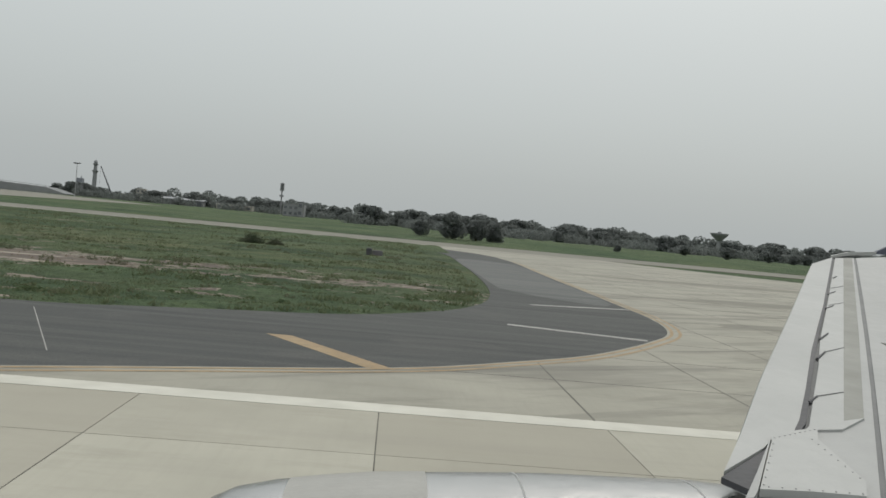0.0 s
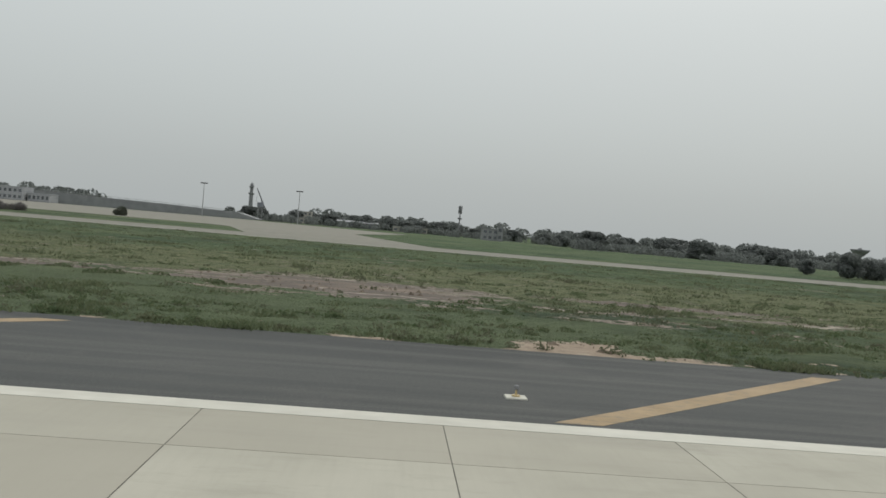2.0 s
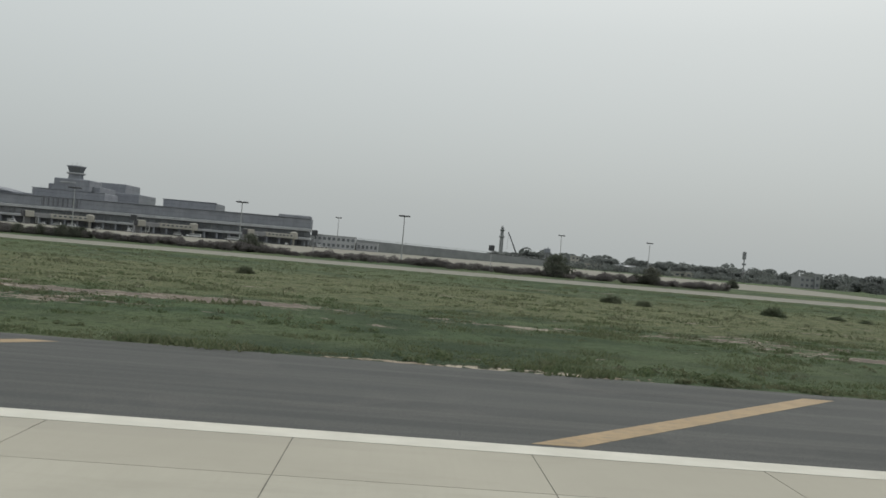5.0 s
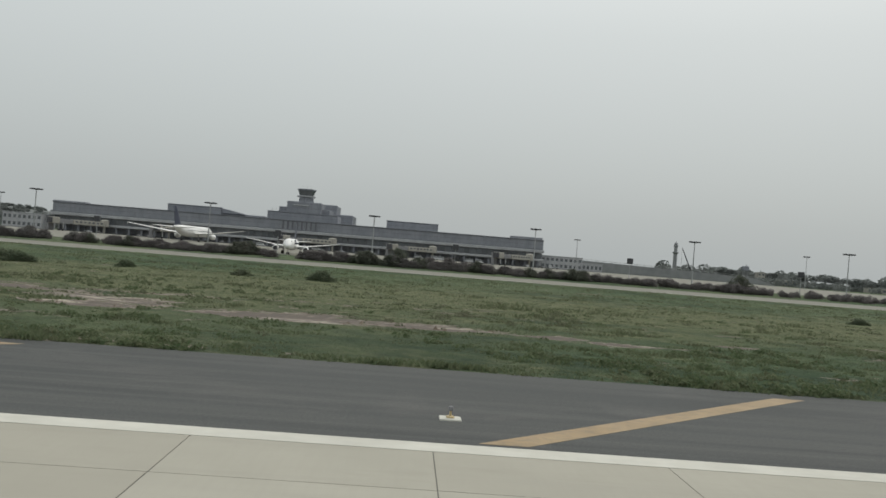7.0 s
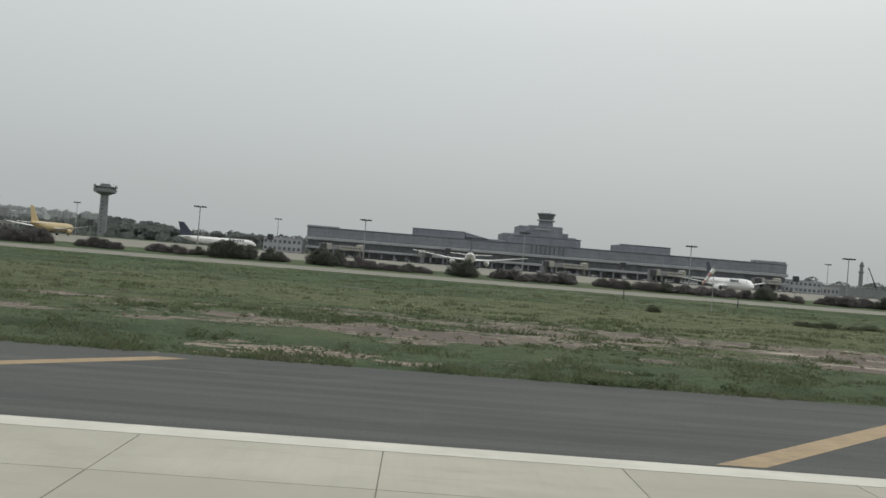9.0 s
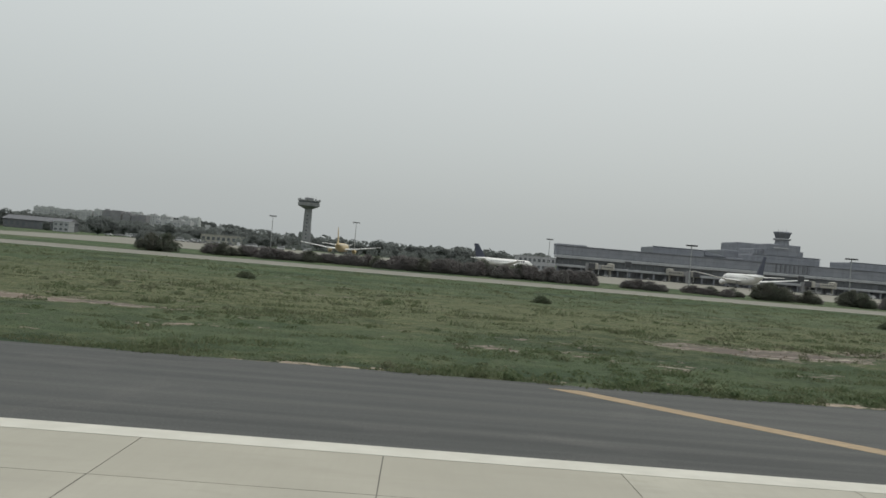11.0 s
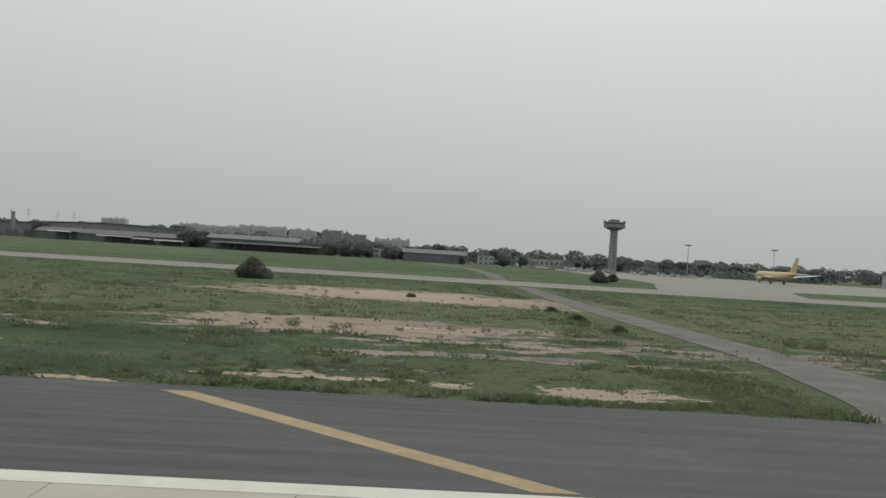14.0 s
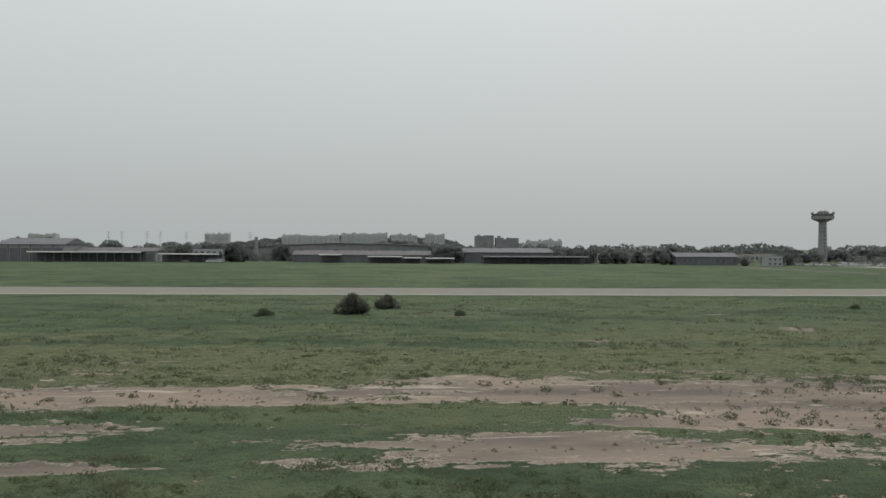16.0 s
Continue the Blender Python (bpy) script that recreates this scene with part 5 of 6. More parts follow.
def build_pole(x, y, h):
    t = thing("lattice_pole", x, y, 0, 0, "thin dark power pole with crossarms", "power pole", "power poles")
    part("pole", a_tube([(0, 0, 0), (0, 0, h)], [0.28, 0.14], 6), M_STEEL, t)
    for k in (0.78, 0.88, 0.97):
        part("crossarm", a_box(-2.2, 2.2, -0.12, 0.12, h * k, h * k + 0.25), M_STEEL, t)
    return t


pole = build_pole(-1536, 800, 25)
for x, y in ((-1523, 800), (-1502, 810), (-1486, 800), (-1466, 820), (-1440, 800), (-1425, 830), (-1400, 810)):
    copy_thing(pole, at(x, y))
block_house("chimney_stack", -1352, 590, 2, 2, 17, M_CONCRETE, "single grey concrete chimney stack", "chimney", 1, 0)

# ---- planting ----
def foliage(blobs, count, size, seed, flat=0.0, core=0.62):
    """Leaf sprays scattered over lobes (x, y, z, radius): small bent quads with gaps between."""
    rng = np.random.default_rng(seed)
    B = np.array(blobs, float)
    w = B[:, 3] ** 2
    pick = rng.choice(len(B), count, p=w / w.sum())
    d = rng.normal(size=(count, 3))
    d /= np.linalg.norm(d, axis=1)[:, None]
    rad = B[pick, 3] * rng.uniform(core, 1.08, count)
    c = B[pick, :3] + d * rad[:, None] * np.array([1, 1, 0.85 - flat])
    c[:, 2] = np.maximum(c[:, 2], 0.04 - drop(c[:, 1]))
    nrm = d + rng.normal(scale=0.6, size=(count, 3)) + np.array([0, 0, 0.35])
    nrm /= np.linalg.norm(nrm, axis=1)[:, None]
    u = np.cross(nrm, rng.normal(size=(count, 3)))
    u /= np.linalg.norm(u, axis=1)[:, None]
    v = np.cross(nrm, u)
    s = size * rng.uniform(0.6, 1.35, count)[:, None]
    bend = nrm * s * 0.25
    verts = np.stack([c - u * s, c - v * s * 0.6 + bend, c + u * s, c + v * s * 0.6 + bend], 1).reshape(-1, 3)
    faces = np.arange(count * 4).reshape(-1, 4)
    return verts, faces


def leaf_part(name, blobs, count, size, seed, mat, parent, label="", core=0.62):
    v, f = foliage(blobs, count, size, seed, 0.0, core)
    me = bpy.data.meshes.new(name)
    me.from_pydata((v * K).tolist(), [], f.tolist())
    me.materials.append(mat)
    ob = new(name, me)
    ob.parent = parent
    return tagged(ob, label)


def build_shrub(seed, mat, label, group, leaves=900, tall=1.0):
    """A low dense shrub about 3 m across and 2.2 m high, on short stems."""
    rng = random.Random(seed)
    t = thing("shrub", 0, 0, 0, 0, label, "shrub", group)
    lobes = [(0, 0, 0.85 * tall, 1.1)] + [(rng.uniform(-1.15, 1.15), rng.uniform(-0.9, 0.9), rng.uniform(0.15, 0.65) * tall, rng.uniform(0.45, 0.75)) for _ in range(10)] + [(rng.uniform(-0.5, 0.5), rng.uniform(-0.5, 0.5), rng.uniform(1.0, 1.5) * tall, rng.uniform(0.35, 0.6)) for _ in range(4)]
    leaf_part("crown", lobes, leaves, 0.105, seed, mat, t)
    for k in range(5):
        a = rng.uniform(0, 6.28)
        part("stem", a_tube([(0.15 * math.cos(a), 0.15 * math.sin(a), -0.1), (0.8 * math.cos(a), 0.8 * math.sin(a), 1.2 * tall)], [0.06, 0.02], 5), M_BARK, t)
    return t


def build_tree(seed, label="haze-paled green broad-leaved tree with a rounded uneven crown", leaves=3000, wide=1.15):
    """A tree about 9 m tall."""
    rng = random.Random(seed)
    t = thing("tree", 0, 0, 0, 0, label, "tree", "trees beyond the field")
    lean = rng.uniform(-0.4, 0.4)
    trunk = part("trunk", a_tube([(0, 0, -0.2), (0.1, 0, 1.5), (lean, 0.1, 3.4), (lean * 1.3, 0.2, 5.6)], [0.36, 0.27, 0.2, 0.1], 7), M_BARK, t)
    lobes = [(lean, 0, 6.0, 2.3), (lean, 0, 3.6, 2.6), (lean + 0.9, 0.3, 1.7, 1.7), (lean - 1.1, -0.4, 1.6, 1.6)]
    for k in range(13):
        a = 2 * math.pi * k / 13 + rng.uniform(-0.3, 0.3)
        r = rng.uniform(1.2, 2.9) * wide
        z = rng.uniform(1.1, 6.6)
        end = (lean + r * math.cos(a), r * math.sin(a), z)
        lobes.append((*end, rng.uniform(1.2, 2.1)))
        if k % 2 == 0:
            part("limb", a_tube([(lean * 0.8, 0.05, 2.6 + 0.15 * k), (lean + 0.5 * r * math.cos(a), 0.5 * r * math.sin(a), (z + 3.0) / 2 + 0.3), end], [0.14, 0.09, 0.03], 5), M_BARK, trunk)
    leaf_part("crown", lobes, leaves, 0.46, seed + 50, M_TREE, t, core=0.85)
    return t


def scaled(x, y, s, rz=0.0, sz=None):
    return at(x, y, -float(drop(y)), rz) @ Matrix.Diagonal((s, s, sz or s, 1))


def plant(ob, m):
    """A copy at exactly the size that m names."""
    return copy_thing(ob, m @ Matrix.Diagonal((1 / ob.scale[0], 1 / ob.scale[1], 1 / ob.scale[2], 1)))


rnd = random.Random(11)
# free-standing dark shrubs on the grass: x, y, size
field = build_shrub(1, M_LEAF, "dark green rounded shrub standing in rough grass", "field shrubs", 4200)
field.matrix_basis = scaled(-961.9, 140.8, 1.6)
field_low = build_shrub(2, M_BUSH, "low sprawling green shrub in rough grass", "field shrubs", 3000, 0.55)
field_low.matrix_basis = scaled(-1263, 131, 1.0)
for x, y, s in ((-952.2, 138, 1.65), (-938.4, 146, 1.65), (-878, 126.7, 1.55), (-1091, 147, 2.1), (-1248.9, 135.3, 1.85), (-1243.5, 147.6, 1.5), (-1004.2, 246, 1.9), (-997.7, 255, 1.6), (-223.5, 277, 1.6)):
    plant(field, scaled(x, y, s, rnd.uniform(0, 360), s * rnd.uniform(0.9, 1.1)))
for x, y, s in ((-1231, 132, 0.85), (-311.6, 106, 1.2), (-307.8, 104, 0.9), (-289.2, 106.5, 1.25)):
    plant(field_low, scaled(x, y, s, rnd.uniform(0, 360), s * rnd.uniform(0.7, 1.0)))
for x, y, s in ( (-611.6, 109, 0.9),
                (-738.4, 113, 1.15), (-735, 113.5, 0.9), (-500, 110.5, 1.3), (-510.5, 108.8, 0.9), (-20, 113.8, 1.1), (-16.6, 113.5, 0.8), (-216.4, 111, 1.2), (-219, 109, 0.9), (-240.6, 71.7, 0.5), (-1044.5, 84, 0.6), (-1043.6, 70, 0.5), (-1044.8, 98, 0.6), (-430, 101, 0.9), (-395, 107, 1.0), (-360, 104, 0.9), (-830, 110, 1.0),
                (-525.6, 107.2, 1.0), (-790, 107, 0.9), (-1154.7, 149, 0.8), (-1062, 114, 0.6)):
    plant(field_low, scaled(x, y, s, rnd.uniform(0, 360), s * rnd.uniform(0.7, 1.0)))

# long low strips of scrub: from, to, y, size
for x0, x1, y, size in ((-596, -573, 99.5, 0.66), (-558.5, -546, 103, 0.88), (-264.5, -256, 106.5, 0.75), (-278, -276.5, 106.5, 0.6), (-250.5, -244.5, 107, 0.95), (-241.5, -231.5, 107.5, 1.0), (-540, -535, 100, 1.1)):
    x = x0
    while x < x1:
        s = size * rnd.uniform(0.7, 1.25)
        plant(field_low, scaled(x, y + rnd.uniform(-2.5, 4.5), s * 1.25, rnd.uniform(0, 360), s * rnd.uniform(0.65, 0.95)))
        x += rnd.uniform(0.9, 1.9)

# the row of shrubs along the apron edge, its leaf colour paled for haze
row_a = build_shrub(3, M_HEDGE, "haze-paled grey-green shrub in a long uneven row", "apron hedge", 2400)
row_a.matrix_basis = scaled(-434, 241, 1.2)
row_b = build_shrub(4, M_LEAF, "dark green taller shrub in a long uneven row", "apron hedge", 2400, 1.15)
row_b.matrix_basis = scaled(-268, 243, 1.5)
# from, to, height, share of the dark green kind
HEDGE = ((-872, -817, 1.05, 0.2), (-817, -753.5, 1.35, 0.15), (-745, -732.5, 0.95, 0.1), (-726.4, -707, 0.8, 0.2), (-705.2, -693.6, 1.5, 0.9), (-690.8, -684, 1.15, 0.5), (-677, -666, 1.45, 0.9), (-665.5, -657, 1.05, 0.3),
         (-655.8, -640.6, 0.8, 0.1), (-634, -627.2, 1.55, 0.7), (-622, -612, 1.0, 0.3), (-611.5, -596.4, 1.1, 0.15), (-590.2, -581.2, 1.0, 0.3), (-579, -541.6, 0.85, 0.12), (-540.7, -534.2, 1.3, 0.95), (-533.5, -528.2, 1.1, 0.2),
         (-521.4, -505, 1.05, 0.15), (-504.4, -497.4, 1.2, 0.8), (-494.6, -488.4, 1.5, 0.4), (-488, -463, 1.1, 0.2), (-461.3, -449.4, 0.85, 0.2), (-448.5, -434, 1.1, 0.3))
for x0, x1, tall, dark in HEDGE:
    x = x1 - 0.8
    while x > x0 + 0.6:
        end = min(1.0, 0.7 + 0.12 * min(x - x0, x1 - x))
        s = tall * end * rnd.uniform(0.72, 1.2)
        plant(row_b if rnd.random() < dark else row_a, scaled(x, 241 + rnd.uniform(-3.5, 3.5), 1.1 + 0.8 * s, rnd.uniform(0, 360), s * 1.55))
        x -= rnd.uniform(1.1, 2.3)
# past the terminal's end the shrubs have grown into one low hedge
low_row = []
x = -241.0
while x > -433:
    s = rnd.uniform(0.7, 1.15) * (0.85 + 0.2 * math.sin(x * 0.11) ** 2 + (0.12 if x < -380 else 0))
    y = float(across(217 + rnd.uniform(-3.5, 3.5)))
    low_row += [(x + rnd.uniform(-1.6, 1.6), y + rnd.uniform(-1.3, 1.3), rnd.uniform(0.3, 1.5) * s - float(drop(y)), rnd.uniform(0.6, 1.2) * s) for _ in range(9)]
    x -= rnd.uniform(1.2, 2.4)
v, f = foliage(low_row, 95000, 0.19, 81)
tagged(big_mesh("low_hedge", v, f, M_HEDGE), "low haze-paled grey-green hedge grown together along the taxiway", "hedge")
for x, y, s in ((-293.1, 243, 2.5), (-263.2, 243, 1.95), (-386, 243, 1.9), (-883.4, 231, 1.8), (-879.6, 233, 1.9)):
    plant(row_b, scaled(x, y, s * 1.4, rnd.uniform(0, 360)))

# trees: near the exit, along the skyline, among the sheds
trees = [build_tree(21), build_tree(22, wide=1.25), build_tree(23, wide=0.8)]
spots = [(18, 254, 1.05), (26, 257, 0.85), (32, 261, 0.88), (8, 262, 0.66), (104, 465, 1.1), (92, 450, 0.8), (224, 617, 1.25), (157, 370, 0.72), (87, 308, 0.4), (140, 380, 0.6), (182, 380, 0.7), (205, 400, 0.65), (222, 420, 0.7), (245, 440, 0.8)]
for tr, (x, y, s) in zip(trees, spots[:3]):
    tr.matrix_basis = scaled(x, y, s)
for x, y, s in spots[3:]:
    plant(rnd.choice(trees), scaled(x, y, s, rnd.uniform(0, 360)))
plant(trees[2], scaled(-890.1, 244.7, 0.62, 40))
for x, y, s in ((-1359, 556, 1.7), (-1354, 552, 1.2), (-1363, 560, 1.5), (-1335, 600, 1.5), (-1214, 552, 1.5), (-1208, 549, 1.4), (-1219, 556, 1.3), (-1117, 545, 1.25), (-1108, 540, 1.15), (-1099, 542, 1.1), (-1092, 548, 1.0), (-1122, 560, 1.2)):
    plant(rnd.choice(trees), scaled(x, y, s, rnd.uniform(0, 360)))
for x, y, s in ((-1068, 520, 0.95), (-1028.7, 560, 1.3), (-1075, 515, 0.9), (-1005, 500, 0.9), (-990, 520, 1.0), (-973, 700, 1.4), (-1032, 490, 0.7), (-930, 600, 1.0), (-1010, 560, 1.0), (-1112, 600, 1.6), (-1100, 604, 1.5), (-1088, 598, 1.25), (-1120, 590, 1.3), (-1261, 640, 1.9), (-1250, 644, 2.0), (-1238, 640, 1.9), (-1225, 630, 1.6), (-1211, 622, 1.5), (-998, 620, 1.45), (-1066, 556, 1.2), (-1078, 560, 1.15), (-1054, 575, 1.3), (-1044, 600, 1.6), (-1131, 565, 0.95), (-1379, 562, 1.6), (-1372, 566, 1.65)):
    plant(rnd.choice(trees), scaled(x, y, s, rnd.uniform(0, 360)))
for k in range(230):
    x = -1120 + 1560 * k / 230 + rnd.uniform(-6, 6)
    if -735 < x < -262:
        continue
    y = rnd.uniform(610, 720) if x < -30 else rnd.uniform(460, 600)
    s = rnd.uniform(0.75, 1.3) * (1.2 if x > -30 else 1.05)
    plant(rnd.choice(trees), scaled(x, y, s * 1.5, rnd.uniform(0, 360), s))

# the far belt of trees: one mass of leaf sprays, haze put into their colour
belt = []
for k in range(900):
    x = rnd.uniform(-2100, 900)
    if -430 < x < -215:
        continue
    y = rnd.uniform(730, 900)
    r = rnd.uniform(4.5, 7.5)
    belt.append((x, y, r * 0.75 + rnd.uniform(0, 4.5), r))
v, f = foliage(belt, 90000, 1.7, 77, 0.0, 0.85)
tagged(big_mesh("far_tree_belt", v, f, M_TREE), "belt of far trees, leaf green paled for haze", "trees")

# the long wooded hill behind the control tower, ending in a short steep slope
HILL = ((-1760, 0), (-1690, 8), (-1600, 15), (-1540, 21), (-1480, 25), (-1420, 26), (-1367, 29), (-1324, 31), (-1280, 30.5), (-1226, 27), (-1188, 25), (-1161, 21), (-1138, 12), (-1105, 0))


def hill_height(x, y):
    side = np.clip(1 - ((y - 1660) / 110) ** 2, 0, 1)
    return np.interp(x, [p[0] for p in HILL], [p[1] for p in HILL]) * side * (0.94 + 0.12 * smooth_noise(x * 0.03, y * 0.03, 61))


hx, hy = np.meshgrid(np.linspace(-1770, -1095, 90), np.linspace(1550, 1770, 24), indexing="ij")
hz = hill_height(hx, hy) - 0.3
idx = np.arange(hx.size).reshape(hx.shape)
hill = big_mesh("wooded_hill", np.stack([hx, hy, hz], -1).reshape(-1, 3), np.stack([idx[:-1, :-1], idx[1:, :-1], idx[1:, 1:], idx[:-1, 1:]], -1).reshape(-1, 4), M_HILL, "structure")
hill.data.shade_smooth()
crowns = []
for k in range(620):
    x, y = rnd.uniform(-1740, -1112), rnd.uniform(1560, 1700)
    r = rnd.uniform(3.0, 5.5)
    crowns.append((x, y, float(hill_height(x, y)) + r * 0.35, r))
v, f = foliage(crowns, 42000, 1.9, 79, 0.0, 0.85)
tagged(big_mesh("hill_trees", v, f, M_TREE), "haze-paled grey-green trees covering a long far hill", "trees")

# low scrub under and between the trees, in the same haze-paled leaf colour
scrub = []
for k in range(1300):
    x = rnd.uniform(-230, 520) if k % 3 else rnd.uniform(-1520, -735)
    y = rnd.uniform(440, 580) if x > -30 else rnd.uniform(575, 700)
    r = rnd.uniform(1.8, 4.2)
    scrub.append((x, y, r * 0.55, r))
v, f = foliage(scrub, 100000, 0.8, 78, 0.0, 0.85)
tagged(big_mesh("low_scrub", v, f, M_TREE), "haze-paled green scrub between far trees", "scrub")

# rough grass: tufts of blades, thick beside the shoulder, thinner away from it
def build_tufts(seed, count, y0, y1, power, height, wide, name):
    rng = np.random.default_rng(seed)
    x = rng.uniform(-1300, 12, count)
    y = y0 + (y1 - y0) * rng.random(count) ** power
    edge = 33.15 + 1.1 * smooth_noise(x * 0.3, y * 0, 31)
    tip = np.interp(y, [33, 35.2, 37.3, 39.5, 43.5, 48.5, 56, 70, 92, 125], [-22, -13.5, -8, -2.5, 1.5, 4.5, 6.2, 7.0, 7.2, 5.5])
    keep = (sandiness(x, y) + 0.9 * (smooth_noise(x * 0.35, y * 0.45, 9) - 0.5) < 0.36) & (y > edge) & ~((x > -1043) & (x < -1031))
    keep &= (x < tip) & (smooth_noise(x * 0.22, y * 0.3, 10) + 0.5 * rng.random(count) > 0.45)
    x, y = x[keep], y[keep]
    y = across(y)
    n, B = len(x), 6
    bx = np.repeat(x, B) + rng.normal(scale=wide * 2.2, size=n * B)
    by = np.repeat(y, B) + rng.normal(scale=wide * 1.2, size=n * B)
    tall = np.repeat(height * (0.22 + 1.5 * smooth_noise(x * 0.3, y * 0.4, 12) ** 3), B) * rng.uniform(0.5, 1.2, n * B)
    a = rng.uniform(0, 6.283, n * B)
    w = wide * rng.uniform(0.4, 0.9, n * B)
    lean = rng.uniform(0.4, 1.5, n * B) * tall
    b = rng.uniform(0, 6.283, n * B)
    zero = -drop(by)
    p0 = np.stack([bx - w * np.cos(a), by - w * np.sin(a), zero], -1)
    p1 = np.stack([bx + w * np.cos(a), by + w * np.sin(a), zero], -1)
    p2 = np.stack([bx + lean * np.cos(b), by + lean * np.sin(b), zero + tall + 0.05], -1)
    verts = np.stack([p0, p1, p2], 1).reshape(-1, 3)
    return tagged(big_mesh(name, verts, np.arange(n * B * 3).reshape(-1, 3), M_GRASS), "rough green grass tufts beside the runway shoulder", "grass")


build_tufts(41, 190000, 33.5, 66, 1.5, 0.20, 0.10, "rough_grass")
build_tufts(42, 120000, 52, 165, 1.25, 0.34, 0.17, "far_rough_grass")

# tussocks: low mounds of grass standing out of the sward
rng = np.random.default_rng(61)
tx = rng.uniform(-1300, 2, 30000)
ty = 33.9 + 46 * rng.random(30000) ** 1.6
stand = (smooth_noise(tx * 0.12, ty * 0.2, 62) + 0.5 * smooth_noise(tx * 0.5, ty * 0.6, 63) > 0.86) & (sandiness(tx, ty) < 0.45) & ~((tx > -1044) & (tx < -1030)) & (tx < np.interp(ty, [33, 40, 48, 60, 110], [-24, -4, 3, 5, 5]))
tx, ty = tx[stand], ty[stand]
size = rng.uniform(0.18, 0.5, len(tx)) * (0.7 + 0.6 * smooth_noise(tx * 0.15, ty * 0.2, 64))
v, f = foliage(np.stack([tx, across(ty), size * 0.22 - drop(across(ty)), size], -1), 30 * len(tx), 0.10, 65, 0.45)
tagged(big_mesh("grass_tussocks", v, f, M_GRASS), "bright green grass tussocks in rough grass", "grass")

# leafy weeds: dark clumps on the bare patches, in the dry grass and along the edge of the shoulder
rng = np.random.default_rng(51)
wx = rng.uniform(-1300, 4, 22000)
wy = 34.2 + 75 * rng.random(22000) ** 1.7
near_bare = sandiness(wx, wy)
odds = 0.03 + 0.12 * (near_bare > 0.3) + 0.85 * (wx < -1120) * (np.abs(wy - 86.5 - 2 * smooth_noise(wx * 0.05, wy * 0, 17)) < 2.2) + 0.5 * np.clip(smooth_noise(wx * 0.06, wy * 0.10, 52) * 2.6 - 1.3, 0, 1)
grow = (rng.random(22000) < odds) & ~((wx > -1044) & (wx < -1030)) & (wx < np.interp(wy, [33, 40, 48, 60, 110], [-24, -4, 3, 5, 5]))
wx, wy = wx[grow], wy[grow]
size = rng.uniform(0.12, 0.42, len(wx)) * (0.6 + 0.8 * smooth_noise(wx * 0.1, wy * 0.2, 53)) * np.where(wy > 56, 1.35, 1.0)
wy = across(wy)
weeds = np.stack([wx, wy, size * 0.35 - drop(wy), size], -1)
v, f = foliage(weeds, 26 * len(wx), 0.085, 54, 0.4)
tagged(big_mesh("weeds", v, f, M_WEED), "dark leafy weeds in dry grass and bare soil", "weeds")


# clods and stones lying on the bare soil
rng = np.random.default_rng(71)
cx_ = rng.uniform(-1300, -5, 60000)
cy_ = 34.5 + 32 * rng.random(60000)
lies = (sandiness(cx_, cy_) > 0.42) & (smooth_noise(cx_ * 0.3, cy_ * 0.5, 72) > 0.42)
cx_, cy_ = cx_[lies][:5200], across(cy_[lies][:5200])
n = len(cx_)
rad = 0.05 + 0.16 * rng.random(n) ** 3
spin = rng.uniform(0, 6.283, (n, 5)) * 0.15 + np.arange(5) * 1.2566
foot = np.stack([cx_[:, None] + rad[:, None] * np.cos(spin) * rng.uniform(0.7, 1.6, (n, 5)), cy_[:, None] + rad[:, None] * np.sin(spin), np.repeat(-0.02 - drop(cy_)[:, None], 5, 1)], -1)
crown = np.stack([cx_, cy_, rad * rng.uniform(0.5, 1.0, n) + 0.04 - drop(cy_)], -1)[:, None]
v = np.concatenate([foot, crown], 1).reshape(-1, 3)
f = (np.arange(n)[:, None, None] * 6 + np.array([(k, (k + 1) % 5, 5) for k in range(5)])[None]).reshape(-1, 3)
tagged(big_mesh("soil_clods", v, f, M_CLOD), "small brown clods and stones on bare soil", "clods")


# ---- small things beside the runway ----
def build_edge_light(x, y):
    t = thing("runway_edge_light", x, y, 0, 0, "small elevated runway light on a white-painted concrete pad", "runway light", "runway edge lights")
    part("pad", a_box(-0.31, 0.31, -0.25, 0.25, -0.02, 0.05, bevel=0.02), M_WHITE_LINE, t, "white-painted concrete pad")
    stem = part("stem", a_tube([(0, 0, 0.04), (0, 0, 0.24)], [0.04, 0.03], 8), M_YELLOW, t)
    part("collar", a_tube([(0, 0, 0.06), (0, 0, 0.10)], [0.13, 0.11], 10), M_YELLOW, stem)
    part("lens", a_tube([(0, 0, 0.24), (0, 0, 0.27), (0, 0, 0.35), (0, 0, 0.38)], [0.05, 0.075, 0.07, 0.03], 10), M_GREY, stem, "clear glass dome")
    return t


light = build_edge_light(-67.0, 22.5)
for i in range(1, 21):
    copy_thing(light, at(-67.0 - 60 * i, 22.5))

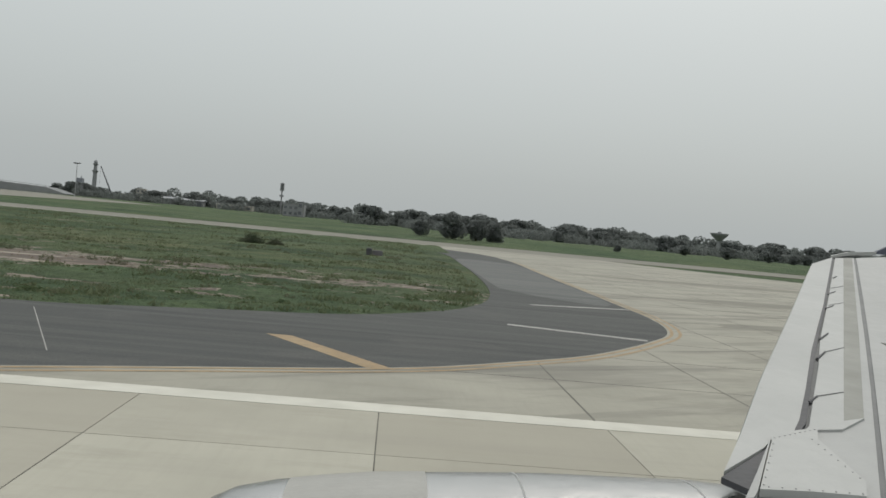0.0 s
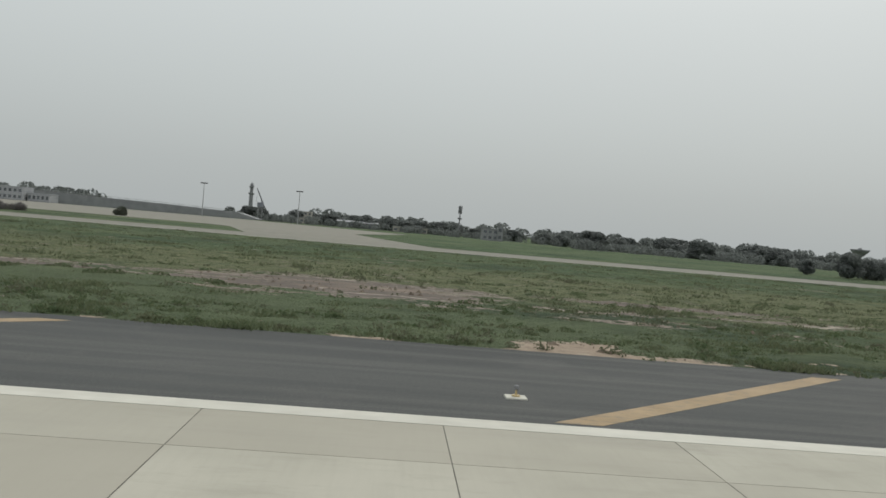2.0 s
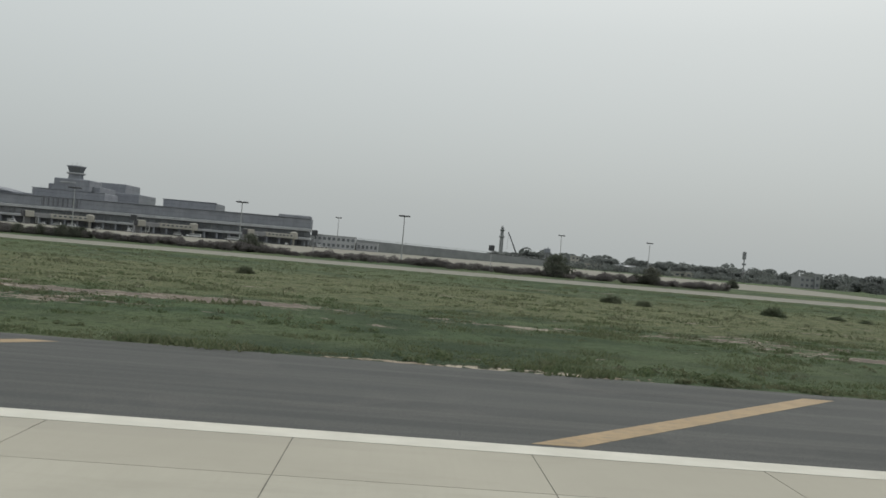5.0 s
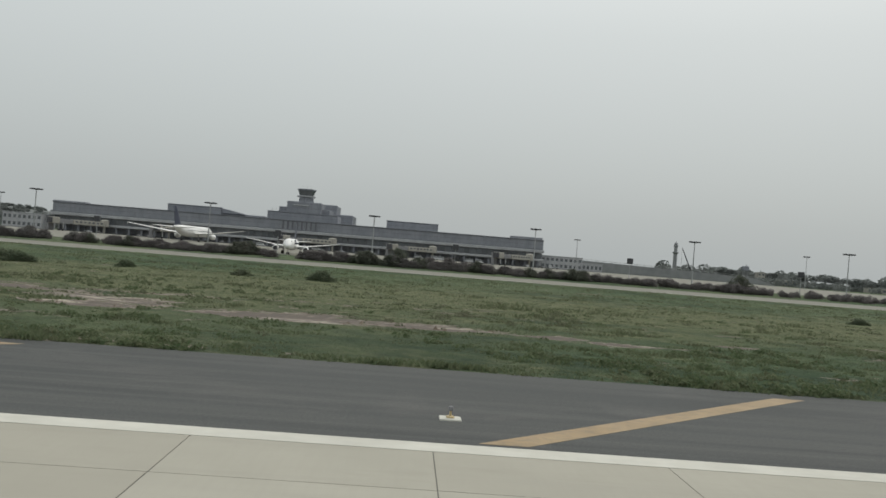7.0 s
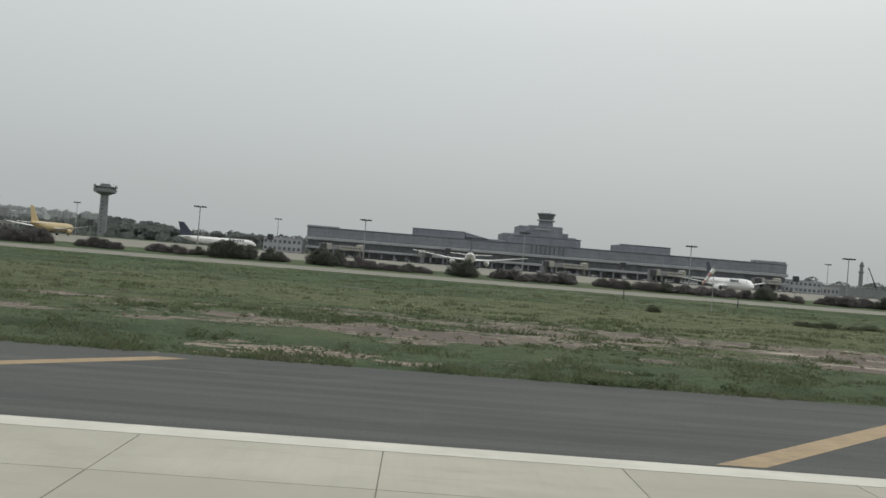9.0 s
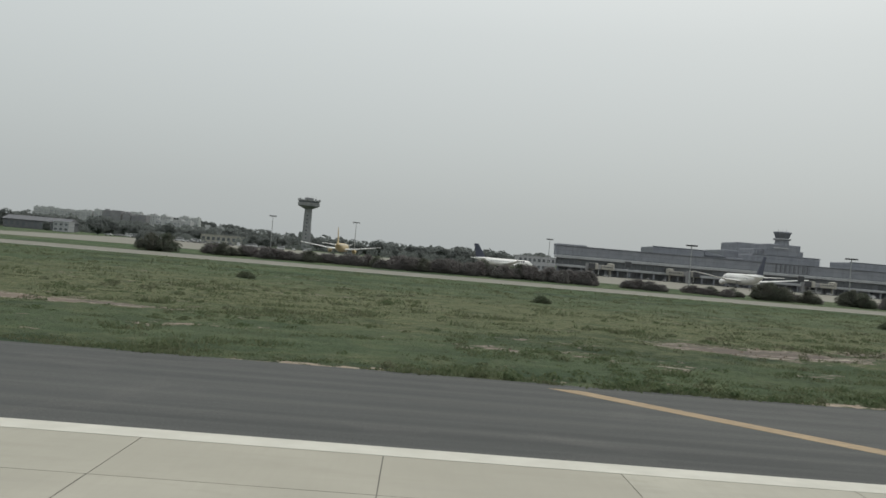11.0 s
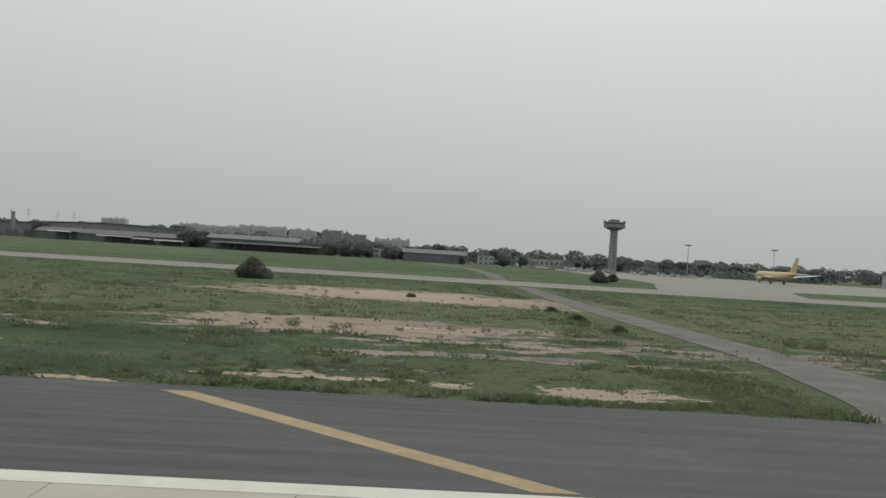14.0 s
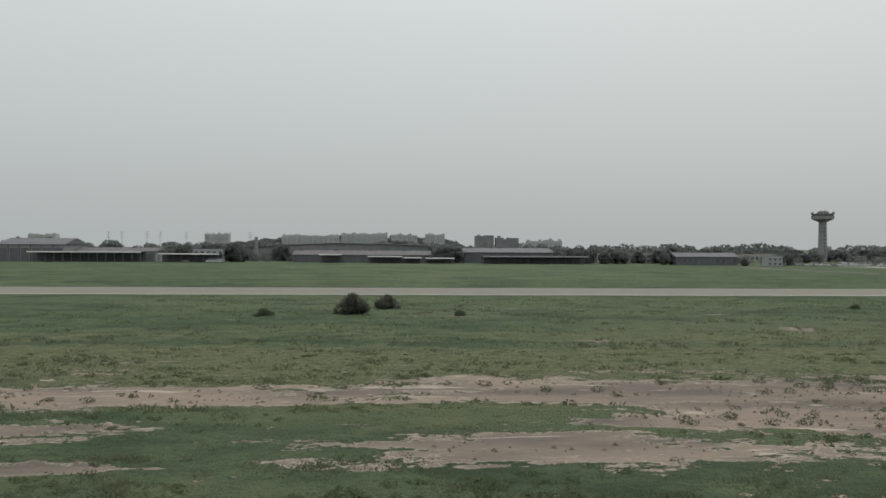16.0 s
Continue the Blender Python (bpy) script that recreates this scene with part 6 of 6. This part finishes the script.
t = thing("taxiway_sign", -83.2, 33.9, -0.01, 12, "yellow guidance sign of two panels on a white concrete base", "airfield sign")
t.matrix_basis = t.matrix_basis @ Matrix.Diagonal((0.65, 0.65, 0.75, 1))
part("base_slab", a_box(-0.5, 0.5, -1.6, 1.6, -0.05, 0.10, bevel=0.03), M_WHITE_LINE, t, "white concrete base")
for k, sy in enumerate((-0.78, 0.78)):
    p = part("panel", a_box(-0.11, 0.11, sy - 0.68, sy + 0.68, 0.28, 1.45, bevel=0.03), M_YELLOW_LINE, t, "faded yellow panel")
    part("top_cap", a_box(-0.15, 0.15, sy - 0.72, sy + 0.72, 1.45, 1.52), M_WHITE, p)
    for dx in (-0.45, 0.1):
        part("character_bar", a_box(-0.118, -0.108, sy + dx, sy + dx + 0.22, 0.62, 1.12), M_DARK, p, "unreadable black lettering")
    for dy in (-0.45, 0.45):
        part("leg", a_tube([(0, sy + dy, 0.05), (0, sy + dy, 0.3)], [0.05, 0.05], 6), M_STEEL, t)

t = thing("junction_box", -2.95, 110, -0.62, 0, "dark green metal junction box in the grass", "junction box")
part("cabinet", a_box(-0.75, 0.0, -0.5, 0.5, 0, 0.95, bevel=0.05), M_DARK, t)
part("side_box", a_box(0.05, 1.5, -0.4, 0.4, 0, 0.75, bevel=0.05), M_RUST, t)

for x, y, h in ((-603, 158, 1.9), (-580, 158, 1.7)):
    t = thing("marker_post", x, y, -0.78, 0, "thin weathered marker post in the grass", "post", "marker posts")
    part("post", a_tube([(0, 0, -0.1), (0, 0, h)], [0.11, 0.09], 6), M_WHITE if h < 1.7 else M_DARK, t)
    part("cap", a_tube([(0, 0, h), (0, 0, h + 0.1)], [0.13, 0.05], 6), M_DARK, t)


# ---- vehicles ----
def build_car(name, label, paint, van=False):
    t = thing(name, 0, 0, 0, 0, label, "van" if van else "car", "parked vehicles")
    L, W, H = (5.6, 2.0, 2.3) if van else (4.4, 1.75, 1.45)
    part("body", a_box(-L / 2, L / 2, -W / 2, W / 2, 0.28, 0.85, bevel=0.16), paint, t)
    c0, c1 = (-L * 0.48, L * 0.34) if van else (-L * 0.30, L * 0.24)
    bm = bmesh.new()
    loft(bm, [[(c0, -W * 0.46, 0.8), (c1, -W * 0.46, 0.8), (c1, W * 0.46, 0.8), (c0, W * 0.46, 0.8)], [(c0 + 0.2, -W * 0.4, H), (c1 - 0.55, -W * 0.4, H), (c1 - 0.55, W * 0.4, H), (c0 + 0.2, W * 0.4, H)]])
    cabin = part("cabin", bm, paint, t)
    for s in (-1, 1):
        part("side_window", a_box(c0 + 0.35, c1 - 0.5, s * W * 0.44 - 0.02, s * W * 0.44 + 0.02, H * 0.66, H * 0.88), M_GLASS, cabin)
        for wx in (-L * 0.31, L * 0.31):
            part("wheel", a_tube([(wx, s * W * 0.5 - 0.1, 0.32), (wx, s * W * 0.5 + 0.04, 0.32)], [0.32, 0.32], 10), M_TYRE, t)
    part("windscreen", a_box(c1 - 0.42, c1 - 0.38, -W * 0.36, W * 0.36, H * 0.62, H * 0.9), M_GLASS, cabin)
    return t


cars = [build_car("car", "dusty white saloon car parked on the apron", M_FLATS), build_car("car", "grey saloon car parked on the apron", M_GREY), build_car("van", "dusty white van parked on the apron", M_FLATS, True)]
lots = [(rnd.uniform(-1000, -870), rnd.choice((486, 492, 498, 520))) for _ in range(46)] + [(rnd.uniform(-700, -410), rnd.choice((505, 512))) for _ in range(22)] + [(rnd.uniform(-1400, -1360), 532) for _ in range(8)] + [(rnd.uniform(-408, -385), 525) for _ in range(5)]
for i, (x, y) in enumerate(lots):
    m = at(x, y, 0.01, rnd.choice((0, 90, 180)) + rnd.uniform(-4, 4))
    if i < 3:
        cars[i].matrix_basis = m
    else:
        copy_thing(rnd.choice(cars), m)


# ---- the runway's concrete slabs, each a piece of its own ----
def joint_line(anchors, pitch=5.60):
    """Joint places from one known joint to the next, with slabs of about the same length between."""
    out = []
    for a, b in zip(anchors, anchors[1:]):
        n = max(1, round((a - b) / pitch))
        out += [a - (a - b) * k / n for k in range(n)]
    return out + [anchors[-1]]


JOINTS = joint_line([392, 5.6, 0.0, -28.2, -62.0, -95.8, -129.3, -162.9, -196.6, -230.2, -263.85, -448.5, -487.6, -526.85, -566.1, -605.4, -644.7, -683.9, -723.3, -935.85, -975.0, -1025.5, -1064.5, -1316.5])
runway_parts = runway_bed


def slab_mesh(w, d):
    bm = bmesh.new()
    g = 0.013
    prism(bm, [(g, g), (w - g, g), (w - g, d - g), (g, d - g)], -0.1, 0.0)
    return link_mesh("slab", bm, M_SLAB)


first = None
rows = [(15.66, 0.95 * EDGE - 15.69)]
for y0, d in rows:
    for a, b in zip(JOINTS, JOINTS[1:]):
        if a > 118 or a < -1300:
            continue
        ob = slab_mesh(5.60, d) if first is None else new("slab", first.data)
        first = first or ob
        ob.parent = runway_parts
        ob.location, ob.scale = (b * K, y0 * K, 0), ((a - b) / 5.60, 1, 1)
bm_v, bm_f = [], []
for y0, y1 in ((11.75, 15.66), (7.84, 11.75), (3.93, 7.84), (0.02, 3.93), (-3.89, 0.02), (-23.1, -3.89)):
    for a, b in zip(JOINTS, JOINTS[1:]):
        i = len(bm_v)
        bm_v += [(b + 0.013, y0 + 0.013, 0), (a - 0.013, y0 + 0.013, 0), (a - 0.013, y1 - 0.013, 0), (b + 0.013, y1 - 0.013, 0)]
        bm_f.append((i, i + 1, i + 2, i + 3))
rest = big_mesh("slab_field", bm_v, bm_f, M_SLAB_FIELD)
rest.parent = runway_parts


# ---- the wing and engine of the airliner from which the walk starts ----
def wing_z(y):
    return 2.655 + 0.133 * y


M_SKIN = two_tone("wing_paint", (0.345, 0.352, 0.342), (0.395, 0.402, 0.39), 0.6, 6.0, 0.42)
M_SKIN_AFT = two_tone("aft_wing_paint", (0.315, 0.322, 0.315), (0.36, 0.366, 0.358), 0.6, 6.0, 0.48)
M_WALK = two_tone("worn_walkway", (0.235, 0.238, 0.215), (0.31, 0.312, 0.288), 1.5, 12.0, 0.7)
M_SLOT = two_tone("slot_metal", (0.12, 0.125, 0.127), (0.16, 0.165, 0.165), 1.2, 9.0, 0.6)
M_COWL = two_tone("polished_cowl", (0.46, 0.46, 0.45), (0.55, 0.55, 0.54), 0.5, 6.0, 0.27, 0.9)
M_COWL_PAINT = two_tone("cowl_paint", (0.33, 0.325, 0.30), (0.39, 0.385, 0.36), 0.7, 8.0, 0.42)


def panel(name, t, outline, up, thick, mat, label=""):
    """A skin panel over an outline in plan, lying in the plane of the wing."""
    bm = bmesh.new()
    hi = [bm.verts.new((x, y, wing_z(y) + up)) for x, y in outline]
    lo = [bm.verts.new((x, y, wing_z(y) + up - thick)) for x, y in outline]
    n = len(hi)
    bm.faces.new(hi), bm.faces.new(lo[::-1])
    for i in range(n):
        bm.faces.new((lo[i], lo[(i + 1) % n], hi[(i + 1) % n], hi[i]))
    bmesh.ops.recalc_face_normals(bm, faces=bm.faces)
    return part(name, bm, mat, t, label)


def on_wing(x, y, up=0.0):
    return (x, y, wing_z(y) + up)


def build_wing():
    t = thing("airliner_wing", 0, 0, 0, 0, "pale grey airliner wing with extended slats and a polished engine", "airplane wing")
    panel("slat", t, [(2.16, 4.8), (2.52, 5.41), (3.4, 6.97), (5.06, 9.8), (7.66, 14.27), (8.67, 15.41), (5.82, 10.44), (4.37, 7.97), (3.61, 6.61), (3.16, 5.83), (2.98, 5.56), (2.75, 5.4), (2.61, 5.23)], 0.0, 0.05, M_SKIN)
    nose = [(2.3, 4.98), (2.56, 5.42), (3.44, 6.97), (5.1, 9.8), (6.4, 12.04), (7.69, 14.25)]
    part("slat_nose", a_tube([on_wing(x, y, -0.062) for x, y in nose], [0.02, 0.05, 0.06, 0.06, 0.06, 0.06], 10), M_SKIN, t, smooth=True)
    # nearly flush dark strip: the slot's shade is painted, not cast
    panel("slat_gap_shade", t, [(8.66, 15.4), (8.71, 15.43), (5.86, 10.45), (4.42, 7.98), (3.66, 6.62), (3.2, 5.8), (3.02, 5.56), (2.96, 5.54), (3.14, 5.82), (3.59, 6.6), (4.35, 7.96), (5.8, 10.43)], -0.004, 0.03, M_DARK, "dark panel painted as the slot's shade behind the slat")
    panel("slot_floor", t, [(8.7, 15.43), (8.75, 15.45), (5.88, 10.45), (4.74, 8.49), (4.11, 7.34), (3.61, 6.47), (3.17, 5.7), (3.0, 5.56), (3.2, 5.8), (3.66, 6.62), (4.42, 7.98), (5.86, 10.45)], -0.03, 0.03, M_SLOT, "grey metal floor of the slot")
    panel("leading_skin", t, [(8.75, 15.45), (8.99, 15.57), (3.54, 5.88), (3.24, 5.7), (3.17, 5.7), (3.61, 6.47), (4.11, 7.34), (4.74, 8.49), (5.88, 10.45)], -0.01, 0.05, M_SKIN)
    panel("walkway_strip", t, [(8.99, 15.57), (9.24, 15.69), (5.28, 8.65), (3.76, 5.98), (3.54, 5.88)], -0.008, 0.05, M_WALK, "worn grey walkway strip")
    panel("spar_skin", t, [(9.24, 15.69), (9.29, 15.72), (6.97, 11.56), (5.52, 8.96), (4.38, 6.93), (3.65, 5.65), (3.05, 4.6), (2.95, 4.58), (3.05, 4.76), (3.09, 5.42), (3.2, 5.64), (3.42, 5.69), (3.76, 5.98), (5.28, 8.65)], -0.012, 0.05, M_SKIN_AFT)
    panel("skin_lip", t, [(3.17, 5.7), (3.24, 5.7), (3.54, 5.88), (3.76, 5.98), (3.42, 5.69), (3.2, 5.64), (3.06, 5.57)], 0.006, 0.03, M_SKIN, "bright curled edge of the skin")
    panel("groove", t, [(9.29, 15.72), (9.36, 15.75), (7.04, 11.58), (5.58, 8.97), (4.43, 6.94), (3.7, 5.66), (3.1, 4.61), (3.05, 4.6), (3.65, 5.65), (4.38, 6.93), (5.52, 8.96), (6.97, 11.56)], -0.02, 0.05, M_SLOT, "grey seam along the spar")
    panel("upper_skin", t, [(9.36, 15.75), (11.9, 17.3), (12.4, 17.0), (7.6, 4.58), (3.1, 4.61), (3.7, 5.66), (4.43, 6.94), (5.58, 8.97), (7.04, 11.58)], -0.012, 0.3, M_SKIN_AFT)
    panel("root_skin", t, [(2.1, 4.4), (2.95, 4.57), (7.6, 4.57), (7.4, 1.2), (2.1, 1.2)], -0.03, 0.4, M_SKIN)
    # dark sheet painted as the shaded cavity between the slat's end and the pylon fairing, and the fairing with its
    # rivets
    panel("slat_cavity_shade", t, [(2.12, 4.74), (2.18, 4.8), (2.62, 5.23), (2.66, 5.27), (2.39, 4.8), (2.26, 4.56)], -0.012, 0.04, M_DARK, "dark panel painted as the hollow's shade at the slat's end")
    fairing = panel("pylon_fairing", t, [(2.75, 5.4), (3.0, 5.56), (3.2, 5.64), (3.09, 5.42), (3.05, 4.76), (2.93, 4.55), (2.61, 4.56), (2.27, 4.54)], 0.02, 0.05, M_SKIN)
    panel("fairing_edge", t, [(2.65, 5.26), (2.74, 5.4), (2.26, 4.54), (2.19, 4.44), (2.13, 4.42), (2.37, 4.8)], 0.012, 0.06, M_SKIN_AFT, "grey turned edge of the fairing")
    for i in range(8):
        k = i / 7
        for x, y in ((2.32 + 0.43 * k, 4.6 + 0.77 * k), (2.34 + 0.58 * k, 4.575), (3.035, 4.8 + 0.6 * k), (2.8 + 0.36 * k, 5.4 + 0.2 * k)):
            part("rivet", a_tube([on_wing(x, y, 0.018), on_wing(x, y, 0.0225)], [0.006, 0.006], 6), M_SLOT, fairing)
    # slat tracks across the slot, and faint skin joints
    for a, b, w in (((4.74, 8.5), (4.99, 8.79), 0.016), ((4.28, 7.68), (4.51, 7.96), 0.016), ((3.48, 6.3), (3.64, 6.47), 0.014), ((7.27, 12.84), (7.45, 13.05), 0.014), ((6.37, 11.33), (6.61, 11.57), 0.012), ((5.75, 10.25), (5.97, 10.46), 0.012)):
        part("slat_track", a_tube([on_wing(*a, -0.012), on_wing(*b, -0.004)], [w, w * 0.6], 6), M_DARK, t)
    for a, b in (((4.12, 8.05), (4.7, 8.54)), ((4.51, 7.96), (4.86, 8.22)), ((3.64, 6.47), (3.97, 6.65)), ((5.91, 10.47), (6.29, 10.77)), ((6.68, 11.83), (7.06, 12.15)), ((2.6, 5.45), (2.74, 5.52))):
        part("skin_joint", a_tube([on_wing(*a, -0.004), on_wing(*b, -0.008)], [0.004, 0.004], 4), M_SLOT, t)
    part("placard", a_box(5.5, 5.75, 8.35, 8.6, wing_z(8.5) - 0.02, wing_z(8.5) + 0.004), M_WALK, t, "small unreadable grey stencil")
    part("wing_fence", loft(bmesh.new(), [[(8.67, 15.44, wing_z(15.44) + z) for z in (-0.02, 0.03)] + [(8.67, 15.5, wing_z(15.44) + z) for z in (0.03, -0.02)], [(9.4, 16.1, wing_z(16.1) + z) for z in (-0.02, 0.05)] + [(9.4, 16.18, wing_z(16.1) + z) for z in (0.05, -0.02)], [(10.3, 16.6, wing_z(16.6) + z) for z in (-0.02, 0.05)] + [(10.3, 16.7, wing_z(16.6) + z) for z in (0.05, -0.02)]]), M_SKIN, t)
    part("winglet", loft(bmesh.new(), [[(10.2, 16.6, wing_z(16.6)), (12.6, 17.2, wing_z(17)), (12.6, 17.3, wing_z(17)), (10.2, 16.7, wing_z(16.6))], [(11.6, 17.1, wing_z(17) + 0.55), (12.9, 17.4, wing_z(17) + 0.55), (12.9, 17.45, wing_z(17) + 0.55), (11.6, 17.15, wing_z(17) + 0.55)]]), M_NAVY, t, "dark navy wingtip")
    # engine
    cy, cz = 4.85, 1.92
    cowl = [(-1.02, 0.84), (-0.99, 0.92), (-0.85, 0.99), (-0.6, 1.05), (-0.3, 1.095), (0.0, 1.133), (0.5, 1.172), (1.1, 1.208), (2.1, 1.235), (3.0, 1.19), (3.8, 0.98)]
    ring = [[(x, cy + r * math.cos(a), cz + r * math.sin(a)) for a in (2 * math.pi * q / 48 for q in range(48))] for x, r in cowl]
    cowling = part("nacelle", loft(bmesh.new(), ring), M_COWL, t, "polished metal engine cowl", smooth=True)
    part("fan", a_tube([(-1.04, cy, cz), (-1.022, cy, cz)], [0.74, 0.74], 30), M_DARK, cowling)
    lip = [(-0.52, 1.064), (-0.3, 1.1), (0.0, 1.138), (0.33, 1.163)]
    part("lip_paint", loft(bmesh.new(), [[(x, cy + r * math.cos(a), cz + r * math.sin(a)) for a in (math.radians(28 + 4.5 * q) for q in range(28))] + [(x, cy + (r - 0.02) * math.cos(a), cz + (r - 0.02) * math.sin(a)) for a in (math.radians(149.5 - 4.5 * q) for q in range(28))] for x, r in lip]), M_COWL_PAINT, cowling, "beige-grey painted fan cowl")
    for x, r in ((0.9, 1.197), (2.02, 1.233)):
        part("cowl_band", a_tube([(x, cy, cz), (x + 0.012, cy, cz)], [r + 0.002, r + 0.002], 48), M_SKIN_AFT, cowling)
    for k in range(22):
        a = math.radians(132)
        x, r = -0.5 + 0.11 * k, 1.095 + 0.11 * min(1, k / 14)
        part("fastener", a_tube([(x, cy + r * math.cos(a), cz + r * math.sin(a)), (x, cy + (r + 0.03) * math.cos(a), cz + (r + 0.03) * math.sin(a))], [0.012, 0.012], 6), M_STEEL, cowling)
    part("pylon", a_box(2.3, 4.0, cy - 0.2, cy + 0.2, 2.95, 3.17, bevel=0.05), M_SKIN, t)
    # the main gear that carries it
    gear = part("gear_leg", a_tube([(5.2, 2.2, 0.55), (5.0, 2.2, 2.75)], [0.14, 0.18], 10), M_STEEL, t)
    for s in (-0.42, 0.42):
        part("main_wheel", a_tube([(5.2, 2.2 + s - 0.2, 0.575), (5.2, 2.2 + s + 0.2, 0.575)], [0.57, 0.57], 20), M_TYRE, gear)
    return t


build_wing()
